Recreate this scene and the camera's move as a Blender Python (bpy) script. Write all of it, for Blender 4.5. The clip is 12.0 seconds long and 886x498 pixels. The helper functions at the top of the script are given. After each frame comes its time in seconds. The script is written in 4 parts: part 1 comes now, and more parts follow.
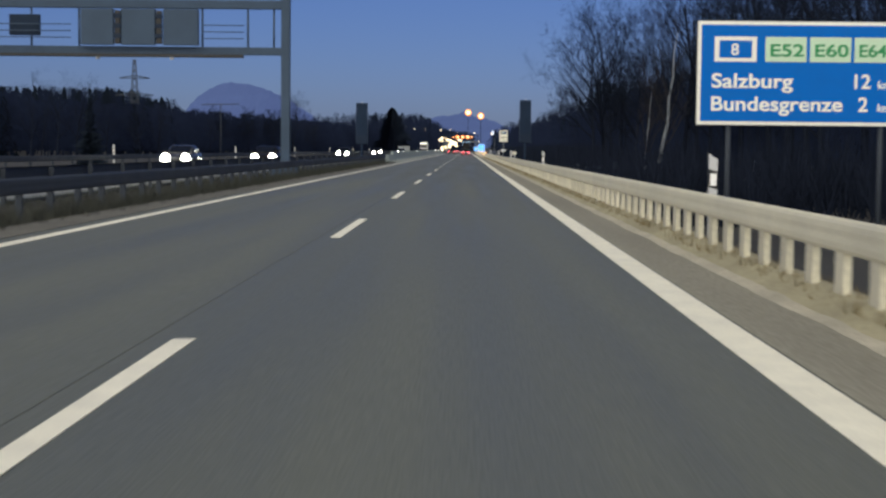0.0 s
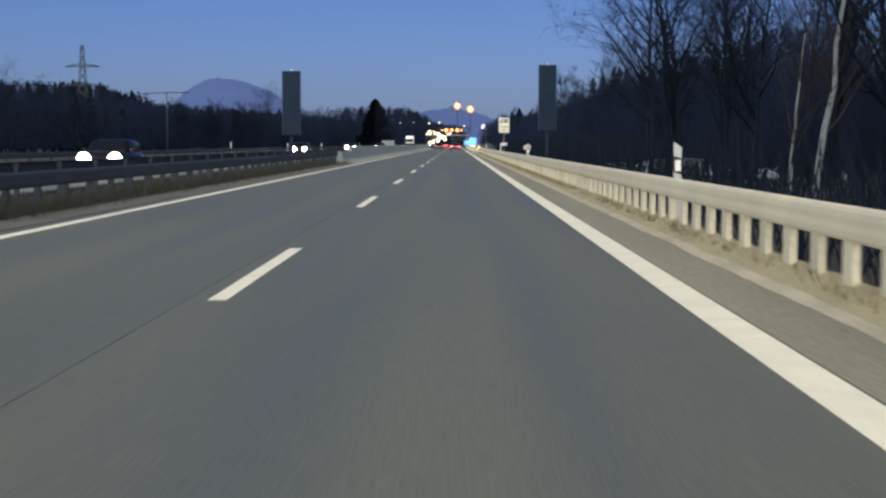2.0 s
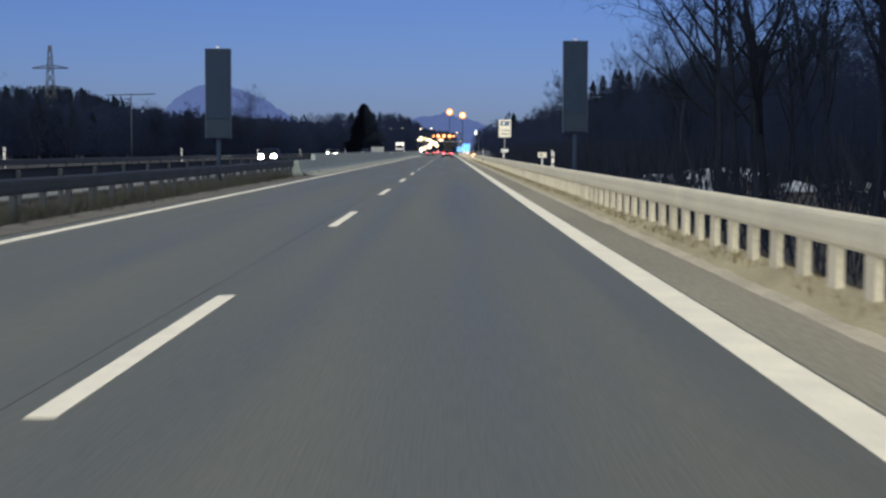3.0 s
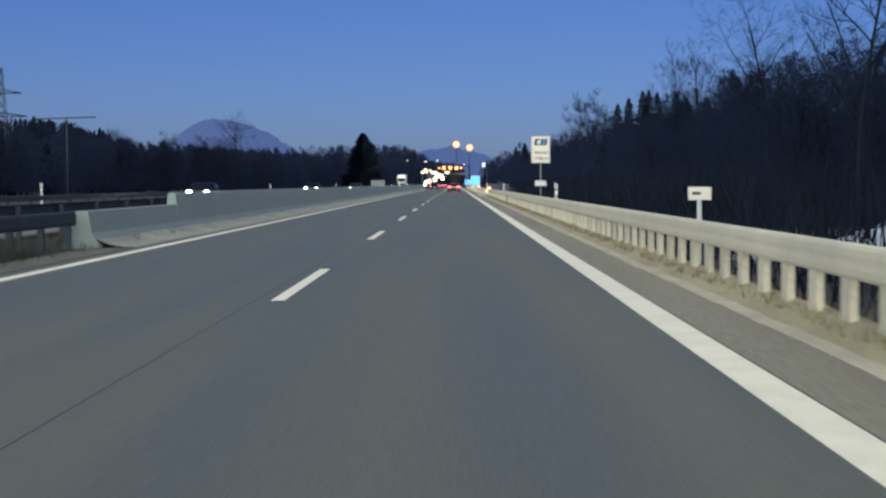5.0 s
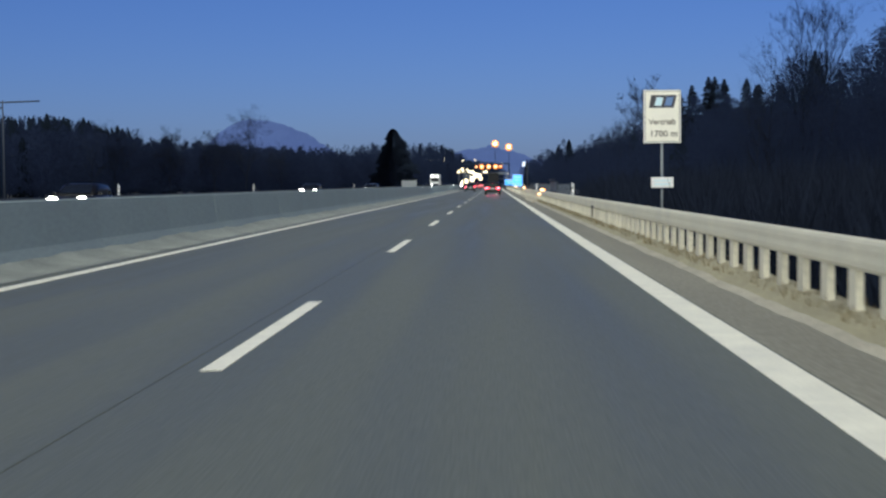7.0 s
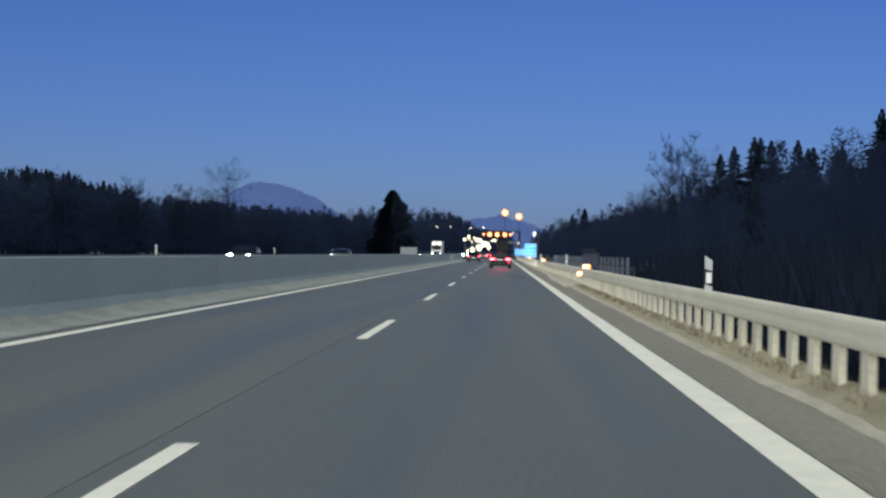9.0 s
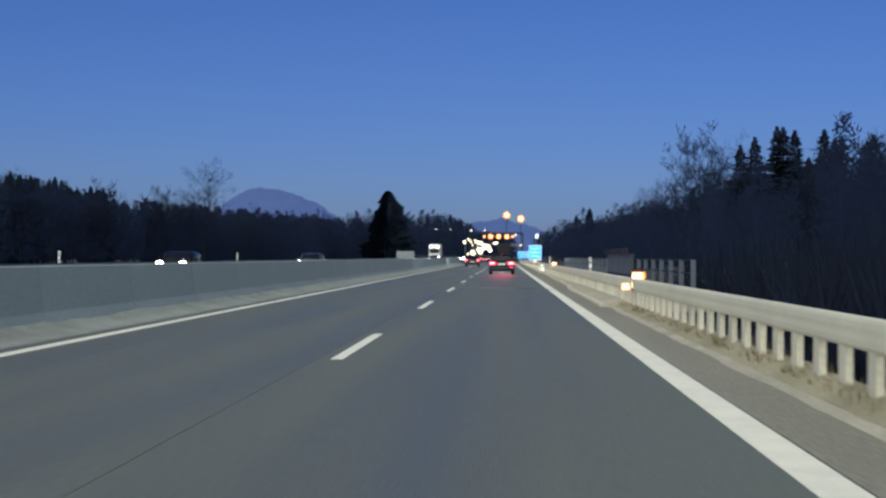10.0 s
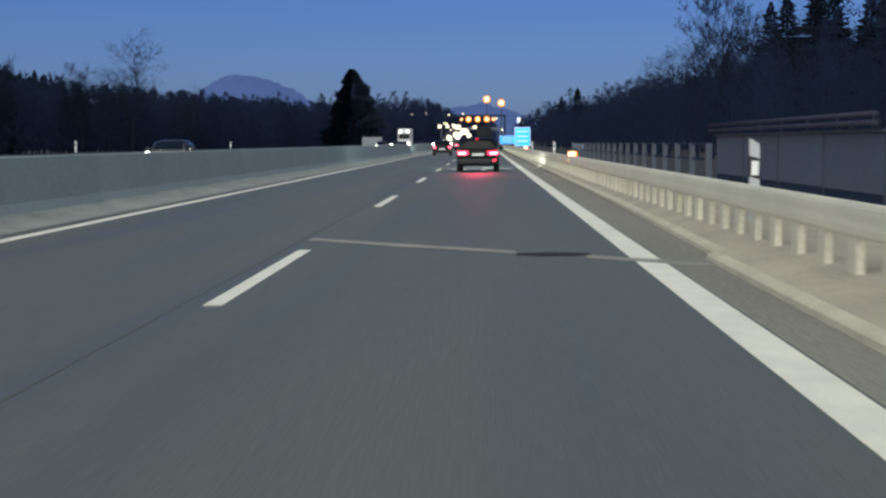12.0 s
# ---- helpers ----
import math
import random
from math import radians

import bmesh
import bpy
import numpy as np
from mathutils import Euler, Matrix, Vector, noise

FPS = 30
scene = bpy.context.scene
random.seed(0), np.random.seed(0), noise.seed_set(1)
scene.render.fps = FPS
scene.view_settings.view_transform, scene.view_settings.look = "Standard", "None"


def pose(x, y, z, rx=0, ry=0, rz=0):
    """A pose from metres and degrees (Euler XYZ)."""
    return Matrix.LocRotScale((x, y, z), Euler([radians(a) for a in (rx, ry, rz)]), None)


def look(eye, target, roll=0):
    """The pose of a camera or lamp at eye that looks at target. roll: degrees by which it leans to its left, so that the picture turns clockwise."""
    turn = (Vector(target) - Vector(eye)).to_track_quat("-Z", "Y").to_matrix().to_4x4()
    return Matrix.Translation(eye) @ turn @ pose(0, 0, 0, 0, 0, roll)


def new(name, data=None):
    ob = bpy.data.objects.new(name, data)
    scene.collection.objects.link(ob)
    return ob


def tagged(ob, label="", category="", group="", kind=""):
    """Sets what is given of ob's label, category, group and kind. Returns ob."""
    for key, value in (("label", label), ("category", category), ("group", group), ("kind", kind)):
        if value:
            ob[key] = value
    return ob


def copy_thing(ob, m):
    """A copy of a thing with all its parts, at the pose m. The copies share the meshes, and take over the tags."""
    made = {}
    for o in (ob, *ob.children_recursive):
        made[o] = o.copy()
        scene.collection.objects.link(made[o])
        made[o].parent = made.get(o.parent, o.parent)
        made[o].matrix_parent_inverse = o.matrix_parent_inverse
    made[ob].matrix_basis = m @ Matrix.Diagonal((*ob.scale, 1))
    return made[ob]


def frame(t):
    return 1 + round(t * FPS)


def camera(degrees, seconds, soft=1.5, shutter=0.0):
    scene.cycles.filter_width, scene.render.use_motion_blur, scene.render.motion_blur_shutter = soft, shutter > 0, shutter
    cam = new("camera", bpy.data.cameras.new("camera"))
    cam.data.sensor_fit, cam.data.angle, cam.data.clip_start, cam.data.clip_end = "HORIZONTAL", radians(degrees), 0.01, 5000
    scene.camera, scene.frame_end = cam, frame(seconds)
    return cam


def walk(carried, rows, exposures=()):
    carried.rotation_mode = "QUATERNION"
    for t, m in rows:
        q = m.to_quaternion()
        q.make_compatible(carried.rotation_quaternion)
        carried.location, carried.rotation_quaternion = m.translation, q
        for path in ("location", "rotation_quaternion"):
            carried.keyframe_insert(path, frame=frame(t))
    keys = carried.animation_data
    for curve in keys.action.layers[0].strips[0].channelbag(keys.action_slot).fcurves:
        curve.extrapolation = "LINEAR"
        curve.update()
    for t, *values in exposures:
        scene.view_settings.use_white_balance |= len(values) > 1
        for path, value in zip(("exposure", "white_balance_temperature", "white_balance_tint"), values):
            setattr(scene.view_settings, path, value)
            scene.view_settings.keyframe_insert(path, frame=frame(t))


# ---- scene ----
# ---- camera ----
cam = camera(32.4, 12.0, 2.5, 0.2)
EYE = 1.248
# seconds, metres beside the lane dashes, metres along the road, turn to the right, tilt up, lean (degrees), rise on the springs (metres)
ROWS = [
    (0.0, 1.896, -4.25, -0.829, -3.735, -0.56, 0.055),
    (0.5, 1.867, 7.28, -0.743, -4.375, 0.17, 0.03),
    (1.0, 1.883, 18.70, -0.575, -4.423, -0.224, 0.0),
    (1.5, 1.855, 30.42, -0.246, -4.533, -0.166, 0.0),
    (2.0, 1.899, 41.88, -0.469, -3.942, -0.069, 0.0),
    (2.5, 1.916, 53.32, -0.292, -3.675, -0.246, 0.0),
    (3.0, 1.897, 64.96, -0.180, -3.696, -0.050, 0.0),
    (5.0, 1.912, 109.60, -0.456, -2.452, 0.365, 0.0),
    (5.5, 1.896, 120.37, -0.641, -2.006, 0.382, 0.0),
    (6.0, 1.893, 130.88, -1.247, -1.792, 0.133, 0.0),
    (6.5, 1.870, 141.43, -1.664, -2.193, 0.376, 0.0),
    (7.0, 1.921, 151.77, -1.924, -2.430, 0.55, 0.0),
    (7.5, 1.904, 162.54, -2.037, -1.625, -0.281, 0.0),
    (9.5, 1.998, 205.01, -2.242, 0.238, -1.122, 0.0),
    (10.0, 2.006, 215.74, -2.317, 0.272, -0.363, 0.0),
    (10.5, 2.022, 226.45, -2.127, 0.320, 0.094, 0.0),
    (11.0, 2.050, 237.28, -2.068, 0.328, 0.240, 0.0),
    (11.5, 2.034, 248.06, -1.865, 0.302, 0.350, 0.0),
    (11.6, 2.046, 250.12, -1.812, 0.290, 0.338, 0.0),
    (11.7, 2.059, 252.18, -1.758, -0.300, 0.327, 0.0),
    (11.8, 2.072, 254.24, -1.705, -1.550, 0.315, 0.0),
    (11.9, 2.086, 256.30, -1.651, -3.150, 0.304, 0.0),
    (11.96, 2.094, 257.54, -1.619, -3.950, 0.297, 0.0),
    (12.0, 2.100, 258.36, -1.598, -4.007, 0.292, 0.0),
]
walk(cam, [(t, pose(x, y, EYE + rise, 90 + up, 0, -turn) @ pose(0, 0, 0, 0, 0, -lean)) for t, x, y, turn, up, lean, rise in ROWS],
     exposures=[(0.0, -0.15, 5700, 12), (0.5, 0.12, 5700, 12), (3.0, 0.12, 5600, 12), (6.0, -0.03, 5250, 8), (11.5, -0.05, 5250, 8), (12.0, -0.16, 5250, 8)])

# ---- light: dusk, afterglow in the west behind the camera ----
world = bpy.data.worlds.new("dusk")
scene.world = world
world.use_nodes = True
wn = world.node_tree.nodes
wl = world.node_tree.links
sky = wn.new("ShaderNodeTexSky")
sky.sky_type = "NISHITA"
sky.sun_disc = False
sky.sun_elevation = radians(34)
sky.sun_rotation = radians(195)
sky.altitude = 450
sky.air_density = 1.0
sky.dust_density = 0.9
sky.ozone_density = 3.6
wn["Background"].inputs["Strength"].default_value = 0.047
tint = wn.new("ShaderNodeVectorMath")
tint.operation = "MULTIPLY"
tint.inputs[1].default_value = (0.705, 0.78, 1.225)
wl.new(sky.outputs[0], tint.inputs[0])
wl.new(tint.outputs[0], wn["Background"].inputs["Color"])

# Raised, wide warm sun also stands in for the moving car's own headlamps.
sun_data = bpy.data.lights.new("afterglow_headlamp_sun", "SUN")
sun_data.energy = 4.3
sun_data.angle = radians(110)
sun_data.color = (1.0, 0.86, 0.52)
sun = new("afterglow_headlamp_sun", sun_data)
sun.matrix_world = look((-11, -40, 28), (0, 0, 0))


# ---- materials ----
def material(name, color, rough=0.7, metal=0.0, vary=0.25, scale=6.0, fine=60.0, bump=0.15, spec=0.5, random_tint=0.0, stretch=(1, 1, 1)):
    m = bpy.data.materials.new(name)
    m.use_nodes = True
    n, l = m.node_tree.nodes, m.node_tree.links
    b = n["Principled BSDF"]
    b.inputs["Metallic"].default_value = metal
    b.inputs["Specular IOR Level"].default_value = spec
    tc = n.new("ShaderNodeTexCoord")
    mp = n.new("ShaderNodeMapping")
    mp.inputs["Scale"].default_value = stretch
    l.new(tc.outputs["Object"], mp.inputs["Vector"])
    big, small = n.new("ShaderNodeTexNoise"), n.new("ShaderNodeTexNoise")
    big.inputs["Scale"].default_value, big.inputs["Detail"].default_value = scale, 5
    small.inputs["Scale"].default_value, small.inputs["Detail"].default_value = fine, 3
    for t in (big, small):
        l.new(mp.outputs[0], t.inputs["Vector"])
    add = n.new("ShaderNodeMath")
    add.operation = "ADD"
    l.new(big.outputs["Fac"], add.inputs[0])
    l.new(small.outputs["Fac"], add.inputs[1])
    rmp = n.new("ShaderNodeMapRange")
    rmp.inputs["From Min"].default_value, rmp.inputs["From Max"].default_value = 0.6, 1.4
    rmp.inputs["To Min"].default_value, rmp.inputs["To Max"].default_value = 1 - vary, 1 + vary
    l.new(add.outputs[0], rmp.inputs["Value"])
    val = rmp.outputs[0]
    if random_tint:
        oi = n.new("ShaderNodeObjectInfo")
        r2 = n.new("ShaderNodeMapRange")
        r2.inputs["To Min"].default_value, r2.inputs["To Max"].default_value = 1 - random_tint, 1 + random_tint
        l.new(oi.outputs["Random"], r2.inputs["Value"])
        mu = n.new("ShaderNodeMath")
        mu.operation = "MULTIPLY"
        l.new(val, mu.inputs[0])
        l.new(r2.outputs[0], mu.inputs[1])
        val = mu.outputs[0]
    mix = n.new("ShaderNodeVectorMath")
    mix.operation = "SCALE"
    mix.inputs[0].default_value = color
    l.new(val, mix.inputs["Scale"])
    l.new(mix.outputs[0], b.inputs["Base Color"])
    rr = n.new("ShaderNodeMapRange")
    rr.inputs["From Min"].default_value, rr.inputs["From Max"].default_value = 0.3, 0.7
    rr.inputs["To Min"].default_value, rr.inputs["To Max"].default_value = max(0.05, rough - 0.1), min(1, rough + 0.1)
    l.new(big.outputs["Fac"], rr.inputs["Value"])
    l.new(rr.outputs[0], b.inputs["Roughness"])
    if bump:
        bp = n.new("ShaderNodeBump")
        bp.inputs["Strength"].default_value, bp.inputs["Distance"].default_value = bump, 0.02
        l.new(small.outputs["Fac"], bp.inputs["Height"])
        l.new(bp.outputs[0], b.inputs["Normal"])
    return m


def glowing(name, color, strength):
    m = bpy.data.materials.new(name)
    m.use_nodes = True
    b = m.node_tree.nodes["Principled BSDF"]
    b.inputs["Base Color"].default_value = (*color, 1)
    b.inputs["Emission Color"].default_value = (*color, 1)
    b.inputs["Emission Strength"].default_value = strength
    b.inputs["Roughness"].default_value = 0.3
    return m


def sheeting(name, color):
    """Smooth reflective sign sheeting."""
    return material(name, color, 0.5, 0, 0.05, 3, 40, 0.0, 0.15)


M = {}
M["asphalt"] = material("asphalt", (0.140, 0.149, 0.125), 0.55, 0, 0.24, 1.1, 70, 0.25, 0.42, stretch=(1, 0.03, 1))
M["old_asphalt"] = material("gravelly weathered asphalt", (0.145, 0.142, 0.125), 0.9, 0, 0.55, 1.2, 24, 0.3)
M["joint"] = material("pale dusty joint", (0.29, 0.285, 0.25), 0.85, 0, 0.5, 1.4, 30, 0.2)
# Real dust, made paler to paint headlamp light on the barrier foot.
M["median_dust_lit"] = material("headlamp-paled median gravel", (0.355, 0.375, 0.335), 0.9, 0, 0.45, 0.9, 20, 0.4)
M["seam"] = material("tarred joint", (0.130, 0.139, 0.116), 0.6, 0, 0.3, 2, 40, 0.1)
M["paint"] = material("worn white road paint", (0.93, 0.90, 0.77), 0.6, 0, 0.14, 2.5, 40, 0.1)
# Much darker copy of the road paint, for the oncoming edge line.
M["grey_paint"] = material("grey uneven road paint", (0.34, 0.35, 0.35), 0.7, 0, 0.4, 2.5, 40, 0.1)
M["gravel"] = material("pale roadside gravel", (0.46, 0.43, 0.35), 0.95, 0, 0.35, 0.9, 26, 0.5)
M["sand"] = material("sandy soil with dry grass", (0.365, 0.335, 0.225), 0.95, 0, 0.35, 0.7, 22, 0.4)
M["dry_grass"] = material("dry winter grass", (0.22, 0.18, 0.10), 0.9, 0, 0.4, 1.0, 8, 0.0, 0.2)
M["weeds"] = material("dark winter weeds", (0.060, 0.064, 0.056), 0.9, 0, 0.4, 1.0, 8, 0.0, 0.2)
M["soil"] = material("winter grass and soil", (0.036, 0.036, 0.035), 0.95, 0, 0.5, 0.25, 9, 0.6)
M["concrete"] = material("grey concrete", (0.283, 0.335, 0.345), 0.85, 0, 0.13, 0.5, 14, 0.2, stretch=(1, 0.3, 1))
M["cap_concrete"] = material("sandy weathered concrete", (0.46, 0.42, 0.325), 0.9, 0, 0.3, 0.8, 18, 0.25)
M["kerb_edge"] = material("pale worn kerb concrete", (0.58, 0.54, 0.42), 0.85, 0, 0.25, 1.2, 20, 0.2)
M["shoulder"] = material("dusty warm grey shoulder asphalt", (0.262, 0.252, 0.210), 0.85, 0, 0.30, 0.9, 40, 0.25, 0.3, stretch=(1, 0.08, 1))
# Rail steel with warm headlamp light put into its colour.
M["galvanised"] = material("headlamp-lit galvanised steel", (0.74, 0.70, 0.56), 0.65, 0.1, 0.16, 0.9, 30, 0.08)
M["post_steel"] = material("galvanised post steel", (0.68, 0.645, 0.52), 0.65, 0.1, 0.18, 2, 30, 0.08, random_tint=0.12)
# Shaded copy of the rail steel: the unlit dusk is in the colour.
M["unlit_rail"] = material("unlit rail steel", (0.050, 0.060, 0.080), 0.7, 0.1, 0.2, 0.9, 30, 0.08, 0.25)
M["dark_steel"] = material("dark grey painted steel", (0.16, 0.175, 0.20), 0.55, 0.2, 0.15, 1.2, 20, 0.05)
M["steel"] = material("grey painted steel", (0.27, 0.29, 0.31), 0.5, 0.3, 0.15, 1.2, 20, 0.05)
M["screen"] = material("dark screen grille", (0.021, 0.034, 0.066), 0.8, 0, 0.2, 2, 60, 0.2, 0.05)
M["gantry"] = material("blue grey gantry steel", (0.062, 0.090, 0.142), 0.7, 0, 0.18, 1.2, 20, 0.05, 0.12)
M["panel"] = material("grey message panel", (0.024, 0.035, 0.062), 0.8, 0, 0.15, 1.5, 30, 0.05, 0.05)
M["sign_blue"] = sheeting("blue sign sheeting", (0.005, 0.14, 0.58))
M["sign_white"] = sheeting("white sign sheeting", (0.92, 0.91, 0.85))
M["sign_cream"] = sheeting("cream sign sheeting", (0.95, 0.92, 0.81))
M["sign_ice"] = sheeting("pale blue sheeting", (0.70, 0.88, 0.97))
M["sign_green"] = sheeting("green sign sheeting", (0.06, 0.30, 0.12))
M["sign_pale_green"] = sheeting("pale green sheeting", (0.60, 0.78, 0.60))
M["reflector"] = sheeting("white reflector", (0.98, 0.98, 0.98))
M["white_plastic"] = material("white plastic", (0.56, 0.57, 0.60), 0.5, 0, 0.1, 4, 40, 0.03)
M["black_plastic"] = material("black plastic", (0.018, 0.018, 0.02), 0.5, 0, 0.1, 4, 40, 0.03)
M["ink"] = material("dark sign print", (0.06, 0.06, 0.07), 0.6, 0, 0.1, 4, 40, 0.0)
M["faded_ink"] = material("faded brown sign print", (0.19, 0.165, 0.13), 0.6, 0, 0.2, 4, 40, 0.0)
M["ink_blue"] = material("blue sign print", (0.16, 0.26, 0.52), 0.6, 0, 0.1, 4, 40, 0.0)
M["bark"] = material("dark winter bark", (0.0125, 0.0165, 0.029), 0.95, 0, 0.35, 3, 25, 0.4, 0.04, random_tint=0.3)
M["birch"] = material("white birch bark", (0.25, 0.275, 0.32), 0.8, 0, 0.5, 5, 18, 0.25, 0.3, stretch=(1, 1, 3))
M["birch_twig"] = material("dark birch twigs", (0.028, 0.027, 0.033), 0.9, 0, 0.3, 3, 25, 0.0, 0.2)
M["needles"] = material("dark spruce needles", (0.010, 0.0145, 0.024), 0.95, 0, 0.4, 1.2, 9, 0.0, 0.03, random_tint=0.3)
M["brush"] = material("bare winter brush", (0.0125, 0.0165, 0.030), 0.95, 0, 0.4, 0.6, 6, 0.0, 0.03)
# Bluer than bare wood: the dusk haze is put into this base colour.
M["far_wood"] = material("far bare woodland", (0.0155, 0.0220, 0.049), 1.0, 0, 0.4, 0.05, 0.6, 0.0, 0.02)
# Lighter than the spruce needles, to offset the dense crown's own shade.
M["lifted_needles"] = material("lifted dark conifer needles", (0.015, 0.021, 0.036), 1.0, 0, 0.4, 0.6, 6, 0.0, 0.02)
M["snow"] = material("old snow", (0.46, 0.53, 0.66), 0.7, 0, 0.15, 1.5, 15, 0.2)
M["paint_black"] = material("black car paint", (0.008, 0.008, 0.010), 0.35, 0, 0.08, 1, 30, 0.0, 0.2)
M["paint_grey"] = material("dark grey car paint", (0.04, 0.043, 0.05), 0.25, 0, 0.08, 1, 30, 0.0)
M["paint_white"] = material("white vehicle paint", (0.7, 0.7, 0.7), 0.4, 0, 0.08, 1, 30, 0.0)
M["glass"] = material("dark car glass", (0.010, 0.012, 0.016), 0.1, 0, 0.05, 1, 30, 0.0, 0.25)
M["tyre"] = material("tyre rubber", (0.02, 0.02, 0.02), 0.9, 0, 0.1, 4, 40, 0.1)
M["rim"] = material("alloy rim", (0.4, 0.4, 0.42), 0.35, 0.8, 0.1, 4, 40, 0.0)
M["rail_dark"] = material("weathered dark steel", (0.042, 0.052, 0.072), 0.7, 0.1, 0.2, 1.2, 20, 0.05)
M["wall_pink"] = material("dusty grey sheet wall", (0.072, 0.090, 0.142), 0.85, 0, 0.3, 0.5, 12, 0.1)
M["roof_red"] = material("dull reddish steel rail", (0.046, 0.048, 0.078), 0.8, 0, 0.2, 1, 12, 0.1, 0.1)
M["red_lamp"] = glowing("red tail lamp", (1.0, 0.014, 0.035), 7)
M["lamp_heart"] = glowing("pale red lamp core", (1.0, 0.30, 0.32), 5)
M["pale_rail"] = material("pale galvanised railing steel", (0.082, 0.098, 0.135), 0.6, 0.1, 0.2, 1.2, 20, 0.05)
M["head_lamp"] = glowing("headlamp", (1.0, 0.90, 0.64), 40)
M["amber_lamp"] = glowing("amber lamp", (1.0, 0.26, 0.025), 2.4)
M["amber_reflector"] = glowing("amber reflector", (1.0, 0.66, 0.28), 3.5)
M["sodium_lamp"] = glowing("sodium floodlight", (1.0, 0.36, 0.07), 1.1)
M["sodium_core"] = glowing("sodium lamp core", (1.0, 0.72, 0.35), 4.0)
M["white_lamp"] = glowing("white far light", (1.0, 0.78, 0.44), 3.2)
M["plate"] = sheeting("white plate", (0.85, 0.85, 0.85))


# ---- small helpers ----
def mesh_of(bm, name, mats):
    me = bpy.data.meshes.new(name)
    bm.to_mesh(me)
    bm.free()
    for m in mats if isinstance(mats, (list, tuple)) else [mats]:
        me.materials.append(m)
    return me


def part(name, bm, mat, parent, label=""):
    ob = new(name, mesh_of(bm, name, mat))
    ob.parent = parent
    return tagged(ob, label) if label else ob


def thing(name, bm, mat, label, category, group="", kind=""):
    return tagged(new(name, mesh_of(bm, name, mat)), label, category, group, kind)


def holder(name, at, label, category, group="", kind=""):
    ob = new(name)
    ob.empty_display_size = 0.2
    ob.location = at
    return tagged(ob, label, category, group, kind)


def box(bm, x0, x1, y0, y1, z0, z1, bevel=0.0, m=0):
    r = bmesh.ops.create_cube(bm, size=1)
    for v in r["verts"]:
        v.co = Vector(((x0 + x1) / 2 + v.co.x * (x1 - x0), (y0 + y1) / 2 + v.co.y * (y1 - y0), (z0 + z1) / 2 + v.co.z * (z1 - z0)))
    faces = {f for v in r["verts"] for f in v.link_faces}
    for f in faces:
        f.material_index = m
    if bevel:
        edges = list({e for f in faces for e in f.edges})
        bmesh.ops.bevel(bm, geom=edges, offset=bevel, segments=2, affect="EDGES", profile=0.6)
    return bm


def cube(*a, **k):
    return box(bmesh.new(), *a, **k)


def tube(bm, a, b, r0, r1=None, n=8, m=0, cap=True):
    a, b = Vector(a), Vector(b)
    r1 = r0 if r1 is None else r1
    q = (b - a).to_track_quat("Z", "Y")
    rings = []
    for p, r in ((a, r0), (b, r1)):
        rings.append([bm.verts.new(p + q @ Vector((r * math.cos(2 * math.pi * i / n), r * math.sin(2 * math.pi * i / n), 0))) for i in range(n)])
    for i in range(n):
        f = bm.faces.new((rings[0][i], rings[0][(i + 1) % n], rings[1][(i + 1) % n], rings[1][i]))
        f.material_index, f.smooth = m, True
    if cap:
        bm.faces.new(rings[0][::-1]).material_index = m
        bm.faces.new(rings[1]).material_index = m
    return bm


def prism(bm, profile, ys, closed=True, m=0):
    """Sweep a profile of (x, z) along the road through the stations ys."""
    rows = [[bm.verts.new((x, y, z)) for x, z in profile] for y in ys]
    n = len(profile)
    for a, b in zip(rows, rows[1:]):
        for i in range(n if closed else n - 1):
            j = (i + 1) % n
            bm.faces.new((a[i], b[i], b[j], a[j])).material_index = m
    if closed:
        bm.faces.new(rows[0]).material_index = m
        bm.faces.new(rows[-1][::-1]).material_index = m
    bmesh.ops.recalc_face_normals(bm, faces=bm.faces)
    return bm


def ball(bm, c, r, m=0, flat=1.0, seg=10):
    s = bmesh.ops.create_uvsphere(bm, u_segments=seg, v_segments=seg - 3, radius=1)
    for v in s["verts"]:
        v.co = Vector((c[0] + v.co.x * r, c[1] + v.co.y * r * flat, c[2] + v.co.z * r))
        for f in v.link_faces:
            f.material_index, f.smooth = m, True
    return bm


def lettering(text, size, at, mat, parent, width=0.0):
    """Built-in font turned into a mesh that faces back along the road, its left end at the place given."""
    cu = bpy.data.curves.new("lettering", "FONT")
    cu.body, cu.size, cu.extrude = text, size, 0.004
    cu.offset = 0.018 * size
    tmp = bpy.data.objects.new("lettering", cu)
    me = bpy.data.meshes.new_from_object(tmp)
    bpy.data.objects.remove(tmp)
    me.materials.append(mat)
    ob = new("lettering", me)
    w = max(v.co.x for v in me.vertices) - min(v.co.x for v in me.vertices)
    k = width / w if width else 1
    for v in me.vertices:
        v.co = Vector((v.co.x * k, -v.co.z, v.co.y))
    ob.parent = parent
    ob.location = at
    return ob


# ---- ground and road ----
def ground_height(x, y):
    if x > 5.3:
        drop = -1.0 * min(1, (x - 5.3) / 2.2) ** 0.8 + 0.5 * min(1, max(0, (x - 9) / 8))
        rise = 0.0 if x < 26 else min(26.0, (x - 26) * 0.20) * min(1, max(0, (y - 230) / 250))
        return drop + rise
    if x < -19:
        drop = -0.8 * min(1, (-19 - x) / 5)
        return drop + min(16.0, max(0.0, -x - 90) * 0.08)
    return -0.14 if x < -8.5 else -0.02


